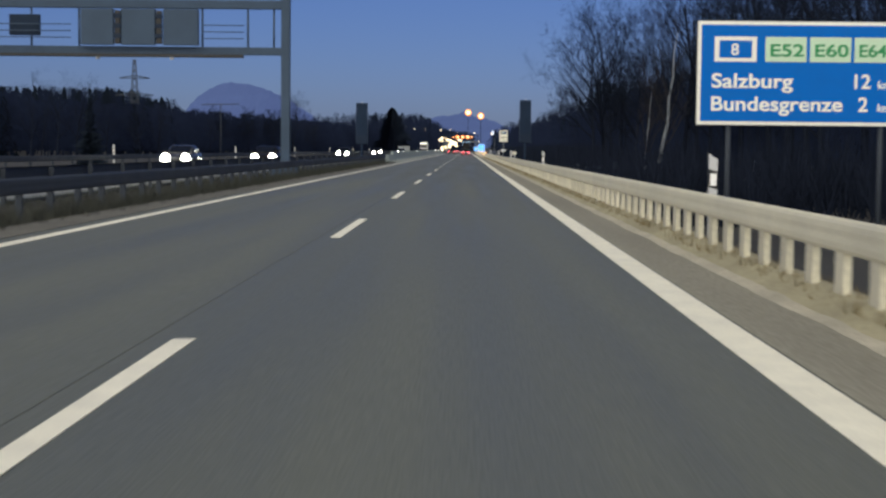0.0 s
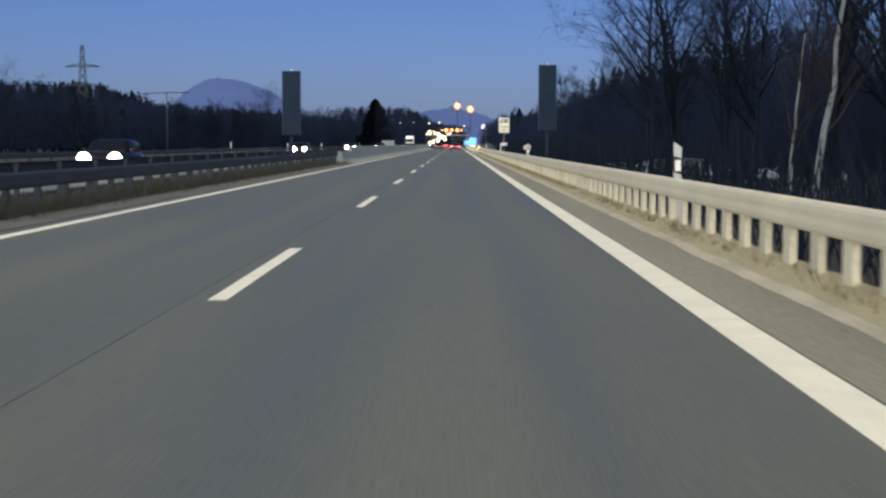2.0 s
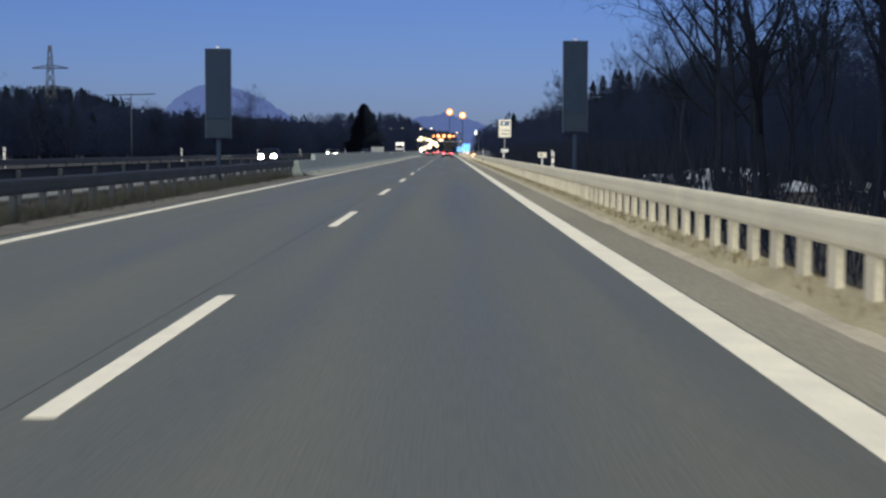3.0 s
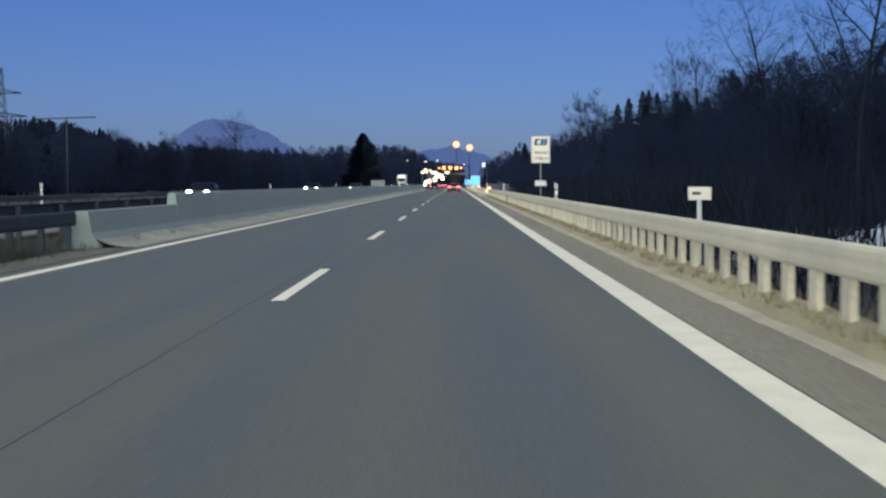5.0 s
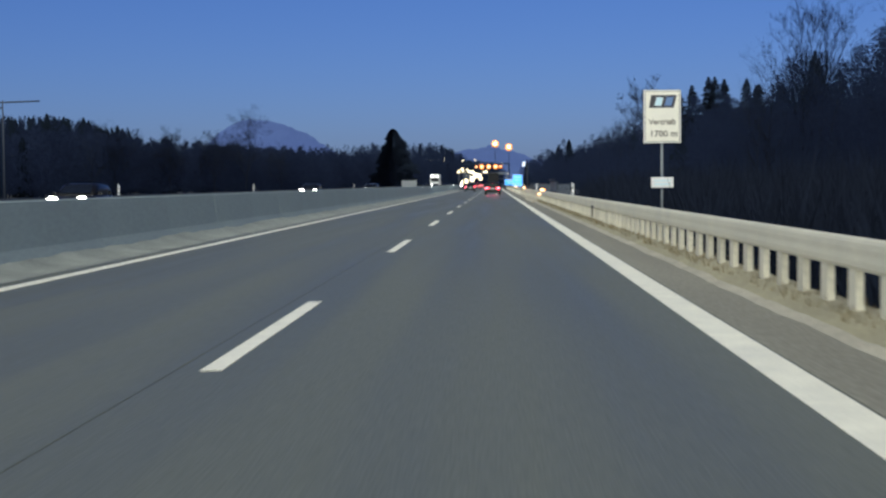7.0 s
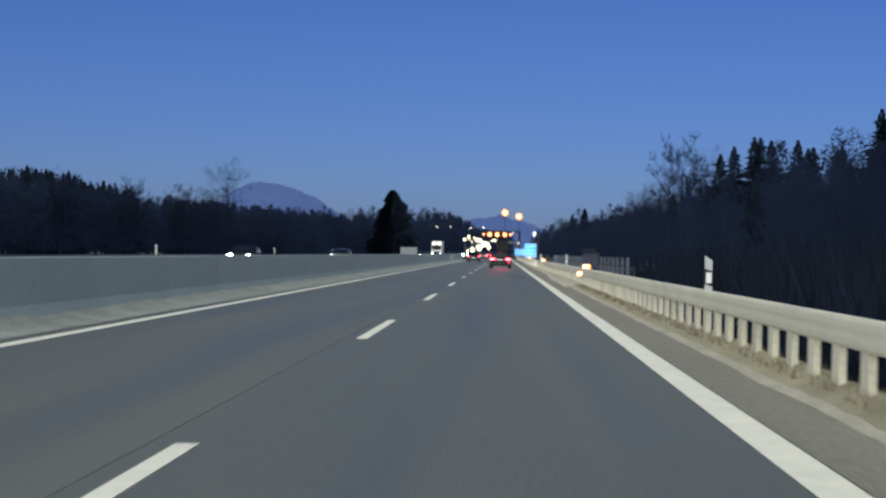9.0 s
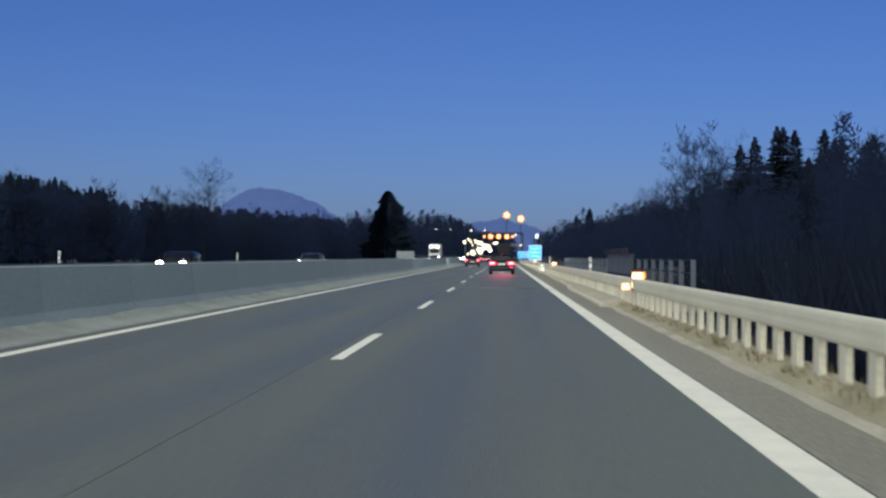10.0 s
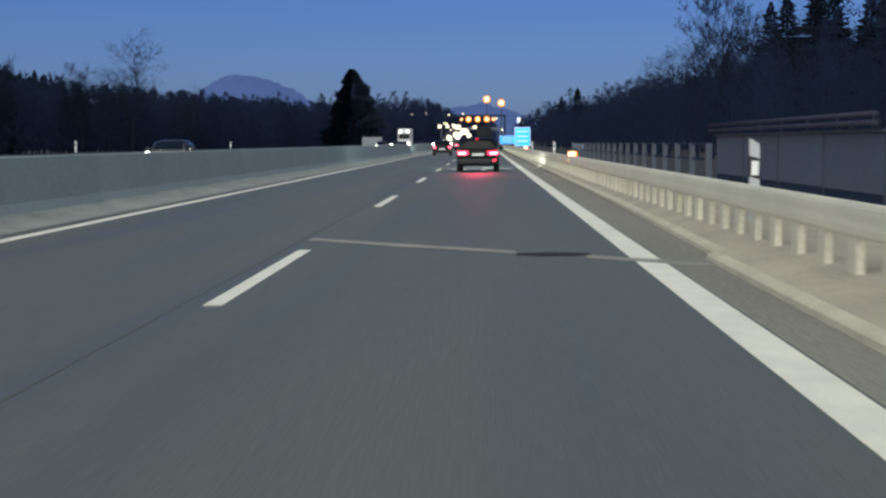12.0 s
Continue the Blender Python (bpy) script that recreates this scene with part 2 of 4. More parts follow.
def build_ground():
    bm = bmesh.new()
    xs = [-3200, -1500, -700, -350, -200, -140, -110, -90, -70, -50, -36, -26, -22, -19, -8.9, -8.2, -5.2, 5.0, 5.28, 5.6, 6.2, 7, 8, 9.2, 11, 14, 18, 22, 26, 34, 44, 60, 80, 110, 160, 300, 700, 1500, 3200]
    ys = [-400, -150, -60] + list(range(-30, 420, 10)) + [440, 480, 540, 620, 720, 850, 1000, 1300, 1800, 2600, 4500]
    grid = [[bm.verts.new((x, y, ground_height(x, y) + (0 if -21 < x < 6 else random.uniform(-0.07, 0.07)))) for x in xs] for y in ys]
    for j in range(len(ys) - 1):
        for i in range(len(xs) - 1):
            f = bm.faces.new((grid[j][i], grid[j][i + 1], grid[j + 1][i + 1], grid[j + 1][i]))
            f.smooth = True
    return thing("ground", bm, M["soil"], "brown winter grass and soil beside the motorway", "ground", kind="structure")


build_ground()
STATIONS = [-60, -20] + list(range(0, 400, 20)) + [460, 560, 700, 900, 1200]


def strip(name, x0, x1, z, mat, label, ys=None, thick=0.05):
    bm = prism(bmesh.new(), [(x0, z - thick), (x1, z - thick), (x1, z), (x0, z)], ys or STATIONS)
    return thing(name, bm, mat, label, "road", kind="structure")


strip("road", -4.55, 4.66, 0.0, M["asphalt"], "grey asphalt motorway carriageway with two lanes", thick=0.3)
strip("road_opposite", -18.6, -8.9, 0.0, M["asphalt"], "asphalt carriageway for the oncoming traffic", thick=0.3)


def verge_bank():
    """Sandy bank that climbs from the asphalt to the foot of the guard rail, its edge ragged with loose gravel."""
    r = random.Random(31)
    bm = bmesh.new()
    cols = [(4.58, -0.12), (4.60, 0.004), (4.66, 0.012), (4.74, 0.030), (4.84, 0.070), (4.94, 0.130), (5.06, 0.155), (5.22, 0.135), (5.36, 0.04), (5.50, -0.28)]
    rows, y = [], -30.0
    while y < 254.2:
        wave = 0.07 * noise.noise(Vector((0, y * 0.35, 1))) + 0.035 * noise.noise(Vector((3, y * 1.7, 1)))
        row = []
        for k, (x, z) in enumerate(cols):
            edge = wave * max(0.0, 1 - k / 5)
            lump = 0.028 * noise.noise(Vector((x * 3.1, y * 1.3, 5))) + 0.012 * r.uniform(-1, 1)
            row.append(bm.verts.new((x + edge, y, z + (lump * min(1, (k - 1) / 3) if k > 1 else 0))))
        rows.append(row)
        y += 0.33 if y > 0 else 3.0
    for p, q in zip(rows, rows[1:]):
        for k in range(len(cols) - 1):
            f = bm.faces.new((p[k], p[k + 1], q[k + 1], q[k]))
            f.smooth = True
            f.material_index = 1 if k < 3 else 0
    bmesh.ops.recalc_face_normals(bm, faces=bm.faces)
    thing("verge_bank", bm, [M["sand"], M["gravel"]], "sandy verge bank under the guard rail", "verge", kind="structure")


verge_bank()

def median_dust_lit():
    """Dust and gravel drifted against the foot of the concrete barrier; its pallor also paints headlamp light."""
    bm = bmesh.new()
    cols = [(-4.52, -0.1), (-4.54, 0.008), (-4.75, 0.02), (-5.0, 0.05), (-5.2, 0.105), (-5.33, 0.165), (-5.5, 0.10)]
    rows, y = [], 140.2
    while y < 470:
        row = []
        for k, (x, z) in enumerate(cols):
            lump = 0.030 * noise.noise(Vector((x * 3, y * 0.9, 9))) + 0.03 * noise.noise(Vector((x, y * 0.25, 4)))
            row.append(bm.verts.new((x + (0.06 * noise.noise(Vector((1, y * 0.5, 2))) if k in (1, 2) else 0), y, z + (lump if k > 2 else 0))))
        rows.append(row)
        y += 0.5 if y < 320 else 6.0
    for p, q in zip(rows, rows[1:]):
        for k in range(len(cols) - 1):
            bm.faces.new((p[k], q[k], q[k + 1], p[k + 1])).smooth = True
    bmesh.ops.recalc_face_normals(bm, faces=bm.faces)
    thing("median_gravel", bm, M["median_dust_lit"], "dust and gravel against the concrete barrier, headlamp glow in its pale colour", "verge", kind="structure")


median_dust_lit()
strip("median_soil", -5.40, -4.55, 0.010, M["old_asphalt"], "dark gravelly strip beside the median guard rail", ys=[-60, -20] + list(range(0, 141, 10)), thick=0.2)

strip("shoulder", 3.97, 4.66, 0.003, M["shoulder"], "narrow dusty asphalt shoulder beside the edge line", thick=0.002)

# lane paint
strip("edge_line", 3.655, 3.945, 0.006, M["paint"], "wide white edge line on the asphalt", thick=0.005)
strip("edge_line", -4.25, -4.03, 0.006, M["paint"], "white edge line beside the median", thick=0.005)
strip("edge_line", -9.6, -9.4, 0.006, M["grey_paint"], "white edge line of the oncoming carriageway", thick=0.005)
dash_mesh = mesh_of(cube(-0.075, 0.075, 0, 6, 0.0, 0.006), "lane_dash", M["paint"])
for k in range(-2, 40):
    d = tagged(new("lane_dash", dash_mesh), "white painted lane dash on the asphalt", "road marking", "lane dashes", "structure")
    d.location = (0, 18 * k, 0.001)
for k in range(-2, 40):
    d = tagged(new("lane_dash", dash_mesh), "white painted lane dash on the asphalt", "road marking", "lane dashes", "structure")
    d.location = (-13.9, 18 * k + 7, 0.001)


strip("road_seam", -0.265, -0.25, 0.003, M["seam"], "dark longitudinal seam in the asphalt", thick=0.004)


# ---- guard rails ----
def w_beam(bm, x, y0, y1, ztop, side):
    """A W-beam rail with its face towards side (-1: towards smaller x)."""
    z = ztop
    p = [(0.0, 0.0), (0.05, -0.010), (0.066, -0.04), (0.07, -0.09), (0.067, -0.125), (0.066, -0.143), (0.067, -0.16), (0.07, -0.195), (0.066, -0.245), (0.05, -0.275), (0.0, -0.285)]
    front = [(x + side * a, z + b) for a, b in p]
    back = [(x + side * (a - 0.012), z + b) for a, b in p][::-1]
    return prism(bm, front + back, [y0, y1])


def guard_rail(name, x, y0, y1, side, label, step, near0, near1, ztop=0.75, zfoot=-0.1, parent_group="guard rails", steel="galvanised", posts="post_steel", deep=0.06, wide=0.05, inset=0.072):
    rail = holder(name, (0, 0, 0), label, "guard rail", parent_group)
    y = y0
    while y < y1:
        e = min(y + 12, y1)
        part("rail_beam", w_beam(bmesh.new(), x, y, e + 0.02, ztop, side), M[steel], rail)
        y += 12
    post_mesh = mesh_of(cube(-deep, deep, -wide, wide, zfoot, ztop - 0.03, bevel=0.01), "post", M[posts])
    far = bmesh.new()
    k = 0
    while y0 + k * step < y1:
        y = y0 + k * step
        px = x - side * inset
        if near0 <= y <= near1:
            ob = new("post", post_mesh)
            ob.parent = rail
            ob.location = (px, y, 0)
        else:
            box(far, px - deep, px + deep, y - wide, y + wide, zfoot, ztop - 0.03)
        k += 1
    if len(far.verts):
        tagged(part("post", far, M[posts], rail), kind="stuff")
    else:
        far.free()
    return rail


guard_rail("guard_rail", 5.03, -30.5, 520, -1, "galvanised steel guard rail on close flat posts in its headlamp-lit colour", 1.1105, -6, 300, ztop=0.765, deep=0.036, wide=0.15, inset=-0.006)
guard_rail("guard_rail", -5.75, -30, 140.1, 1, "galvanised steel guard rail of the median in its unlit colour", 2.0, -6, 140, ztop=0.74, steel="unlit_rail", posts="unlit_rail")
guard_rail("guard_rail", -8.6, -30, 520, -1, "galvanised steel guard rail of the oncoming carriageway", 4.0, 0, 300, ztop=0.80, steel="unlit_rail", posts="unlit_rail")
guard_rail("guard_rail", -19.3, -30, 520, 1, "galvanised steel guard rail beyond the oncoming carriageway", 4.0, 0, 300, ztop=0.80, zfoot=-0.6, steel="unlit_rail", posts="unlit_rail")


# concrete median barrier
def concrete_barrier():
    h = holder("concrete_barrier", (0, 0, 0), "long pale concrete median barrier with sloped foot", "barrier")
    prof = [(-5.95, -0.1), (-5.20, -0.1), (-5.20, 0.015), (-5.40, 0.30), (-5.50, 1.03), (-5.53, 1.055), (-5.67, 1.055), (-5.70, 1.03), (-5.78, 0.34), (-5.95, 0.08)]
    y = 150.0
    part("end_block", prism(bmesh.new(), [(-5.95, -0.1), (-5.20, -0.1), (-5.20, 0.015), (-5.40, 0.30), (-5.47, 0.74), (-5.73, 0.74), (-5.78, 0.34), (-5.95, 0.08)], [140.2, 145, 149.96]), M["concrete"], h)
    mesh = None
    while y < 470:
        if mesh is None:
            mesh = mesh_of(prism(bmesh.new(), prof, [0, 5.98]), "barrier_block", M["concrete"])
        ob = new("barrier_block", mesh)
        ob.parent = h
        ob.location = (random.uniform(-0.008, 0.008), y, 0)
        y += 6.0


concrete_barrier()


# ---- roadside posts and signs ----
def delineator(x, y, z=0.0, first=[]):
    if first:
        return copy_thing(first[0], pose(x, y, z))
    h = holder("delineator_post", (0, 0, 0), "white plastic delineator post with a bright reflector", "roadside post", "delineator posts")
    part("body", prism(bmesh.new(), [(-0.06, -1.0), (0.06, -1.0), (0.06, 1.20), (-0.06, 1.28)], [-0.05, 0.05]), M["white_plastic"], h)
    part("band", prism(bmesh.new(), [(-0.062, 0.80), (0.062, 0.76), (0.062, 1.02), (-0.062, 1.06)], [-0.053, 0.053]), M["black_plastic"], h, "black slanted band")
    part("reflector", cube(-0.046, 0.046, -0.066, -0.054, 0.815, 0.995, bevel=0.003), M["reflector"], h, "bright white reflector")
    h.location = (x, y, z)
    first.append(h)
    return h


for y in (17.9, 66.5, 117, 163.2, 220.4, 277.6, 333, 368, 418):
    delineator(5.47, y)
for y in (40, 90, 140, 190, 240, 290, 340, 390):
    delineator(-19.9, y, 0.15)


def distance_sign():
    """Blue motorway distance sign on two steel posts."""
    h = holder("distance_sign", (6.72, 28, 0), "large blue motorway distance sign with white border", "road sign")
    w, z0, z1 = 4.6, 1.87, 4.05
    part("board", cube(0, w, 0.0, 0.05, z0, z1, bevel=0.012), M["steel"], h, "grey metal sign board")
    part("border", cube(0.01, w - 0.01, -0.008, -0.001, z0 + 0.01, z1 - 0.01, bevel=0.003), M["sign_white"], h, "white sign border")
    part("face", cube(0.085, w - 0.085, -0.016, -0.009, z0 + 0.085, z1 - 0.085, bevel=0.003), M["sign_blue"], h, "blue reflective sign face")
    for x in (0.7, 3.9):
        part("post", tube(bmesh.new(), (x, 0.12, -1.4), (x, 0.12, z1 - 0.1), 0.06, n=10), M["rail_dark"], h)
    shield = bmesh.new()
    box(shield, 0.36, 1.24, -0.020, -0.016, 3.20, 3.72, bevel=0.001)
    part("shield_border", shield, M["sign_white"], h, "white road number border")
    part("shield", cube(0.46, 1.14, -0.024, -0.020, 3.28, 3.64, bevel=0.001), M["sign_blue"], h)
    lettering("8", 0.34, (0.70, -0.028, 3.34), M["sign_white"], h)
    for k, txt in enumerate(("E52", "E60", "E641")):
        x = 1.42 + k * 0.93
        part("route_plate", cube(x, x + 0.86, -0.022, -0.016, 3.20, 3.72, bevel=0.002), M["sign_pale_green"], h, "pale route plate")
        lettering(txt, 0.36, (x + 0.08, -0.027, 3.32), M["sign_green"], h, width=0.70)
    lettering("Salzburg", 0.42, (0.30, -0.021, 2.66), M["sign_white"], h, width=1.70)
    lettering("Bundesgrenze", 0.42, (0.28, -0.021, 2.18), M["sign_white"], h, width=2.75)
    lettering("12", 0.42, (3.22, -0.021, 2.66), M["sign_white"], h)
    lettering("2", 0.42, (3.38, -0.021, 2.18), M["sign_white"], h)
    lettering("km", 0.24, (3.78, -0.021, 2.66), M["sign_white"], h)
    lettering("km", 0.24, (3.78, -0.021, 2.18), M["sign_white"], h)


distance_sign()


def service_sign():
    h = holder("service_sign", (6.235, 195.8, 0), "cream roadside sign with a plain badge above lettering", "road sign")
    part("board", cube(0, 0.97, 0, 0.04, 2.37, 3.89, bevel=0.012), M["steel"], h)
    part("border", cube(0.005, 0.965, -0.006, -0.001, 2.375, 3.885, bevel=0.002), M["sign_white"], h, "pale border")
    part("edge_line", cube(0.035, 0.935, -0.009, -0.0065, 2.405, 3.855, bevel=0.001), M["faded_ink"], h, "thin brown edge line")
    part("face", cube(0.05, 0.92, -0.013, -0.0095, 2.42, 3.84, bevel=0.001), M["sign_cream"], h, "cream reflective face")
    badge = prism(bmesh.new(), [(0.14, 3.38), (0.78, 3.38), (0.86, 3.74), (0.20, 3.74)], [-0.018, -0.012])
    part("badge", badge, M["ink"], h, "dark slanted badge")
    part("badge_shape", prism(bmesh.new(), [(0.28, 3.44), (0.46, 3.44), (0.52, 3.68), (0.34, 3.68)], [-0.023, -0.018]), M["sign_ice"], h)
    part("badge_shape", prism(bmesh.new(), [(0.54, 3.44), (0.72, 3.44), (0.78, 3.68), (0.60, 3.68)], [-0.023, -0.018]), M["ink_blue"], h)
    lettering("Vertrieb", 0.24, (0.13, -0.017, 2.90), M["faded_ink"], h, width=0.71)
    lettering("1700 m", 0.24, (0.15, -0.017, 2.56), M["faded_ink"], h, width=0.68)
    part("post", tube(bmesh.new(), (0.48, 0.09, -1.4), (0.48, 0.09, 3.8), 0.035, n=10), M["steel"], h)
    part("plate", cube(0.19, 0.77, -0.02, 0.0, 1.09, 1.39, bevel=0.01), M["plate"], h, "small white plate")
    for k in range(2):
        part("print_bar", cube(0.27, 0.69, -0.025, -0.02, 1.17 + 0.1 * k, 1.21 + 0.1 * k), M["sign_ice"], h)
    h.scale.x = 1.1


service_sign()


def small_sign():
    h = holder("marker_sign", (6.37, 137.4, 0), "small white marker board on a pale post", "road sign")
    part("board", cube(-0.21, 0.21, 0, 0.02, 0.92, 1.16, bevel=0.01), M["sign_cream"], h, "cream white board")
    part("print_bar", cube(-0.14, 0.02, -0.006, 0.0, 1.02, 1.07), M["ink"], h)
    part("post", tube(bmesh.new(), (0, 0.05, -1.2), (0, 0.05, 1.1), 0.045, n=10), M["white_plastic"], h)


small_sign()


def message_column(x, y, z0, z1, group="message columns"):
    h = holder("message_column", (x, y, 0), "tall dark switched-off message panel on a steel post", "road sign", group)
    part("panel", cube(-0.46, 0.46, 0.0, 0.28, z0, z1, bevel=0.02), M["panel"], h, "dark grey message panel")
    part("screen", cube(-0.42, 0.42, -0.02, -0.001, z0 + 0.75, z1 - 0.08, bevel=0.004), M["screen"], h, "dark blank screen")
    part("lower_plate", cube(-0.42, 0.42, -0.014, -0.001, z0 + 0.05, z0 + 0.68, bevel=0.004), M["panel"], h, "plain lower plate")
    part("post", tube(bmesh.new(), (0, 0.16, -1.3), (0, 0.16, z0 + 0.3), 0.09, n=12), M["screen"], h)
    part("cap_lamp", cube(-0.05, 0.05, 0.08, 0.18, z1, z1 + 0.10, bevel=0.015), M["white_plastic"], h, "small pale cap")
    part("side_frame", cube(-0.48, -0.461, 0.02, 0.26, z0, z1, bevel=0.004), M["gantry"], h)
    part("side_frame", cube(0.461, 0.48, 0.02, 0.26, z0, z1, bevel=0.004), M["gantry"], h)


message_column(6.85, 124.5, 1.95, 5.50)
message_column(-6.80, 122.8, 1.70, 5.08)


def gantry():
    """Sign gantry over the oncoming carriageway, seen from behind."""
    h = holder("sign_gantry", (0, 66.3, 0), "grey steel sign gantry over the oncoming carriageway", "sign gantry")
    x0, x1 = -21.5, -6.45
    for x in (x1, x0):
        part("column", cube(x - 0.20, x + 0.20, -0.2, 0.2, -0.6, 8.25, bevel=0.03), M["gantry"], h)
        part("foot", cube(x - 0.6, x + 0.6, -0.5, 0.5, -0.4, 0.62, bevel=0.06), M["gantry"], h, "concrete footing")
    part("chord", cube(x0, x1, -0.17, 0.17, 7.65, 8.05, bevel=0.03), M["gantry"], h)
    part("chord", cube(x0, x1, -0.17, 0.17, 5.55, 5.90, bevel=0.03), M["gantry"], h)
    part("walkway", cube(x0, x1 - 1.9, -0.8, -0.21, 5.40, 5.52, bevel=0.01), M["black_plastic"], h, "dark walkway grating")
    for x in (-11.6, -15.0):
        part("lamp_box", cube(x - 0.08, x + 0.08, -0.7, -0.5, 5.28, 5.40, bevel=0.02), M["white_plastic"], h, "small pale lamp box")
    for x in (-7.0, -8.2, -10.3, -16.0, -18.2, -19.8):
        part("brace", tube(bmesh.new(), (x, 0, 5.9), (x, 0, 7.65), 0.05, n=8), M["gantry"], h)
    for a, b in ((-10.2, -8.3), (-20.5, -16.2)):
        for z in (6.25, 6.55, 6.85):
            part("walkway_rail", tube(bmesh.new(), (a, -0.7, z), (b, -0.7, z), 0.025, n=6), M["gantry"], h)
    for a, b in ((-12.02, -10.4), (-13.95, -12.38), (-15.8, -14.3)):
        part("panel", cube(a, b, -0.55, -0.25, 5.95, 7.58, bevel=0.03), M["gantry"], h, "back of a lane message panel")
    for a in (-12.4, -14.3):
        part("dark_panel", cube(a + 0.08, a + 0.32, -0.6, -0.3, 6.0, 7.5, bevel=0.02), M["black_plastic"], h)
        for z in (6.25, 6.7, 7.15):
            part("bracket", cube(a + 0.02, a + 0.38, -0.64, -0.60, z, z + 0.2, bevel=0.01), M["panel"], h)
    part("dark_panel", cube(-19.1, -17.7, -0.5, -0.25, 6.35, 7.3, bevel=0.03), M["panel"], h)


gantry()


# ---- bridge end: raised cap, railing and shed ----
def bridge():
    y0, y1, yj = 254.2, 430, 274.4
    for a, b, e0, e1 in ((y0, yj - 0.03, 4.42, 4.42), (yj + 0.03, y1, 4.56, 4.86)):
        bm = prism(bmesh.new(), [(4.42, -0.1), (7.3, -0.1), (7.3, 0.26), (5.3, 0.235), (4.80, 0.17), (4.55, 0.10), (4.44, 0.075), (4.42, 0.055)], [a, a + 6, a + 14, b])
        for v in bm.verts:
            if v.co.x < 4.82:
                v.co.x += (e0 - 4.42) + (e1 - e0) * min(1.0, (v.co.y - a) / 30)
        thing("bridge_cap", bm, M["cap_concrete"], "pale raised concrete cap along the bridge edge", "kerb", kind="structure")
        bm = prism(bmesh.new(), [(4.413, 0.0), (4.52, 0.0), (4.52, 0.099), (4.44, 0.082), (4.413, 0.058)], [a + 0.03, a + 6, a + 14, b - 0.03])
        for v in bm.verts:
            v.co.x += (e0 - 4.42) + (e1 - e0) * min(1.0, (v.co.y - a) / 30)
        thing("kerb_edge", bm, M["kerb_edge"], "pale worn kerb edge of the concrete cap", "kerb", kind="structure")
    strip("joint_gap", 4.60, 7.2, 0.09, M["rail_dark"], "dark open joint between two concrete caps", ys=[yj - 0.03, yj + 0.03], thick=0.1)
    for x0, x1 in ((-0.15, 2.45), (3.2, 4.4)):
        j = strip("joint_strip", x0, x1, 0.009, M["joint"], "pale expansion joint running askew across the lanes", ys=[277.55, 278.05], thick=0.004)
        for v in j.data.vertices:
            v.co.y -= 0.93 * v.co.x
    bm = bmesh.new()
    bmesh.ops.create_icosphere(bm, subdivisions=3, radius=1)
    for v in bm.verts:
        k = 1 + 0.3 * noise.noise(v.co * 2.3)
        v.co = Vector((2.84 + v.co.x * 0.40 * k, 275.25 + v.co.y * 0.30 * k, 0.002 + 0.006 * max(0, v.co.z)))
    thing("asphalt_patch", bm, M["tyre"], "dark tar patch beside the expansion joint", "road patch", kind="structure")
    rails = holder("bridge_railing", (0, 0, 0), "grey steel bridge railing behind the guard rail", "railing")
    segments = ((257.6, 277.2), (293.0, 346.3))
    for a, b in segments:
        for z in (0.82, 1.18):
            part("handrail", tube(bmesh.new(), (7.15, a, z), (7.15, b, z), 0.022, n=8), M["screen"], rails)
        y = a
        while y <= b:
            part("post", cube(7.085, 7.215, y - 0.06, y + 0.06, -1.0, 1.19, bevel=0.012), M["pale_rail"], rails)
            y += 2.8
    wall = holder("noise_wall", (0, 0, 0), "low dusty grey noise wall with dull red rails along its top", "wall")
    for k in range(4):
        y = 277.6 + 3.5 * k
        part("panel", cube(7.10, 7.20, y, y + 3.46, 0.55, 1.34, bevel=0.008), M["wall_pink"], wall)
        part("plinth", cube(7.11, 7.19, y, y + 3.46, -1.4, 0.548, bevel=0.008), M["screen"], wall, "dark lower boards")
        part("post", cube(7.09, 7.22, y - 0.035, y + 0.012, -1.4, 1.342, bevel=0.01), M["rail_dark"], wall, "steel upright")
    part("cap", cube(7.04, 7.26, 277.5, 291.7, 1.345, 1.385, bevel=0.012), M["rail_dark"], wall, "dark top cap")
    for z in (1.47, 1.58):
        part("top_rail", tube(bmesh.new(), (6.95, 277.5, z), (6.95, 291.6, z), 0.035, n=8), M["roof_red"], wall)
    for k in range(8):
        part("rail_post", tube(bmesh.new(), (6.95, 277.6 + k * 1.98, 1.38), (6.95, 277.6 + k * 1.98, 1.60), 0.016, n=6), M["rail_dark"], wall)


bridge()


plate = holder("rail_marker", (4.94, 198.6, 0), "small black marker bracket on the guard rail", "marker")
part("bracket", cube(-0.03, 0.0, -0.11, 0.11, 0.22, 0.56, bevel=0.01), M["black_plastic"], plate)
part("clip", cube(0.0, 0.04, -0.03, 0.03, 0.49, 0.55, bevel=0.005), M["dark_steel"], plate)


def warning_lamp(y):
    h = holder("warning_lamp", (5.11, y, 0), "dark marker board with two amber warning lights", "warning light", "warning lamps")
    part("board", cube(-0.16, 0.16, 0.02, 0.08, 0.48, 0.94, bevel=0.02), M["black_plastic"], h)
    for z, w in ((0.745, 0.15), (0.53, 0.16)):
        part("housing", cube(-w, w, -0.03, 0.018, z, z + 0.16, bevel=0.02), M["amber_lamp"], h, "orange lens housing")
        part("light", cube(-w, w - 0.06, -0.05, -0.031, z + 0.015, z + 0.145, bevel=0.006), M["amber_reflector"], h, "glowing amber light")
    part("post", tube(bmesh.new(), (0, 0.06, 0.0), (0, 0.06, 0.9), 0.03, n=8), M["steel"], h)


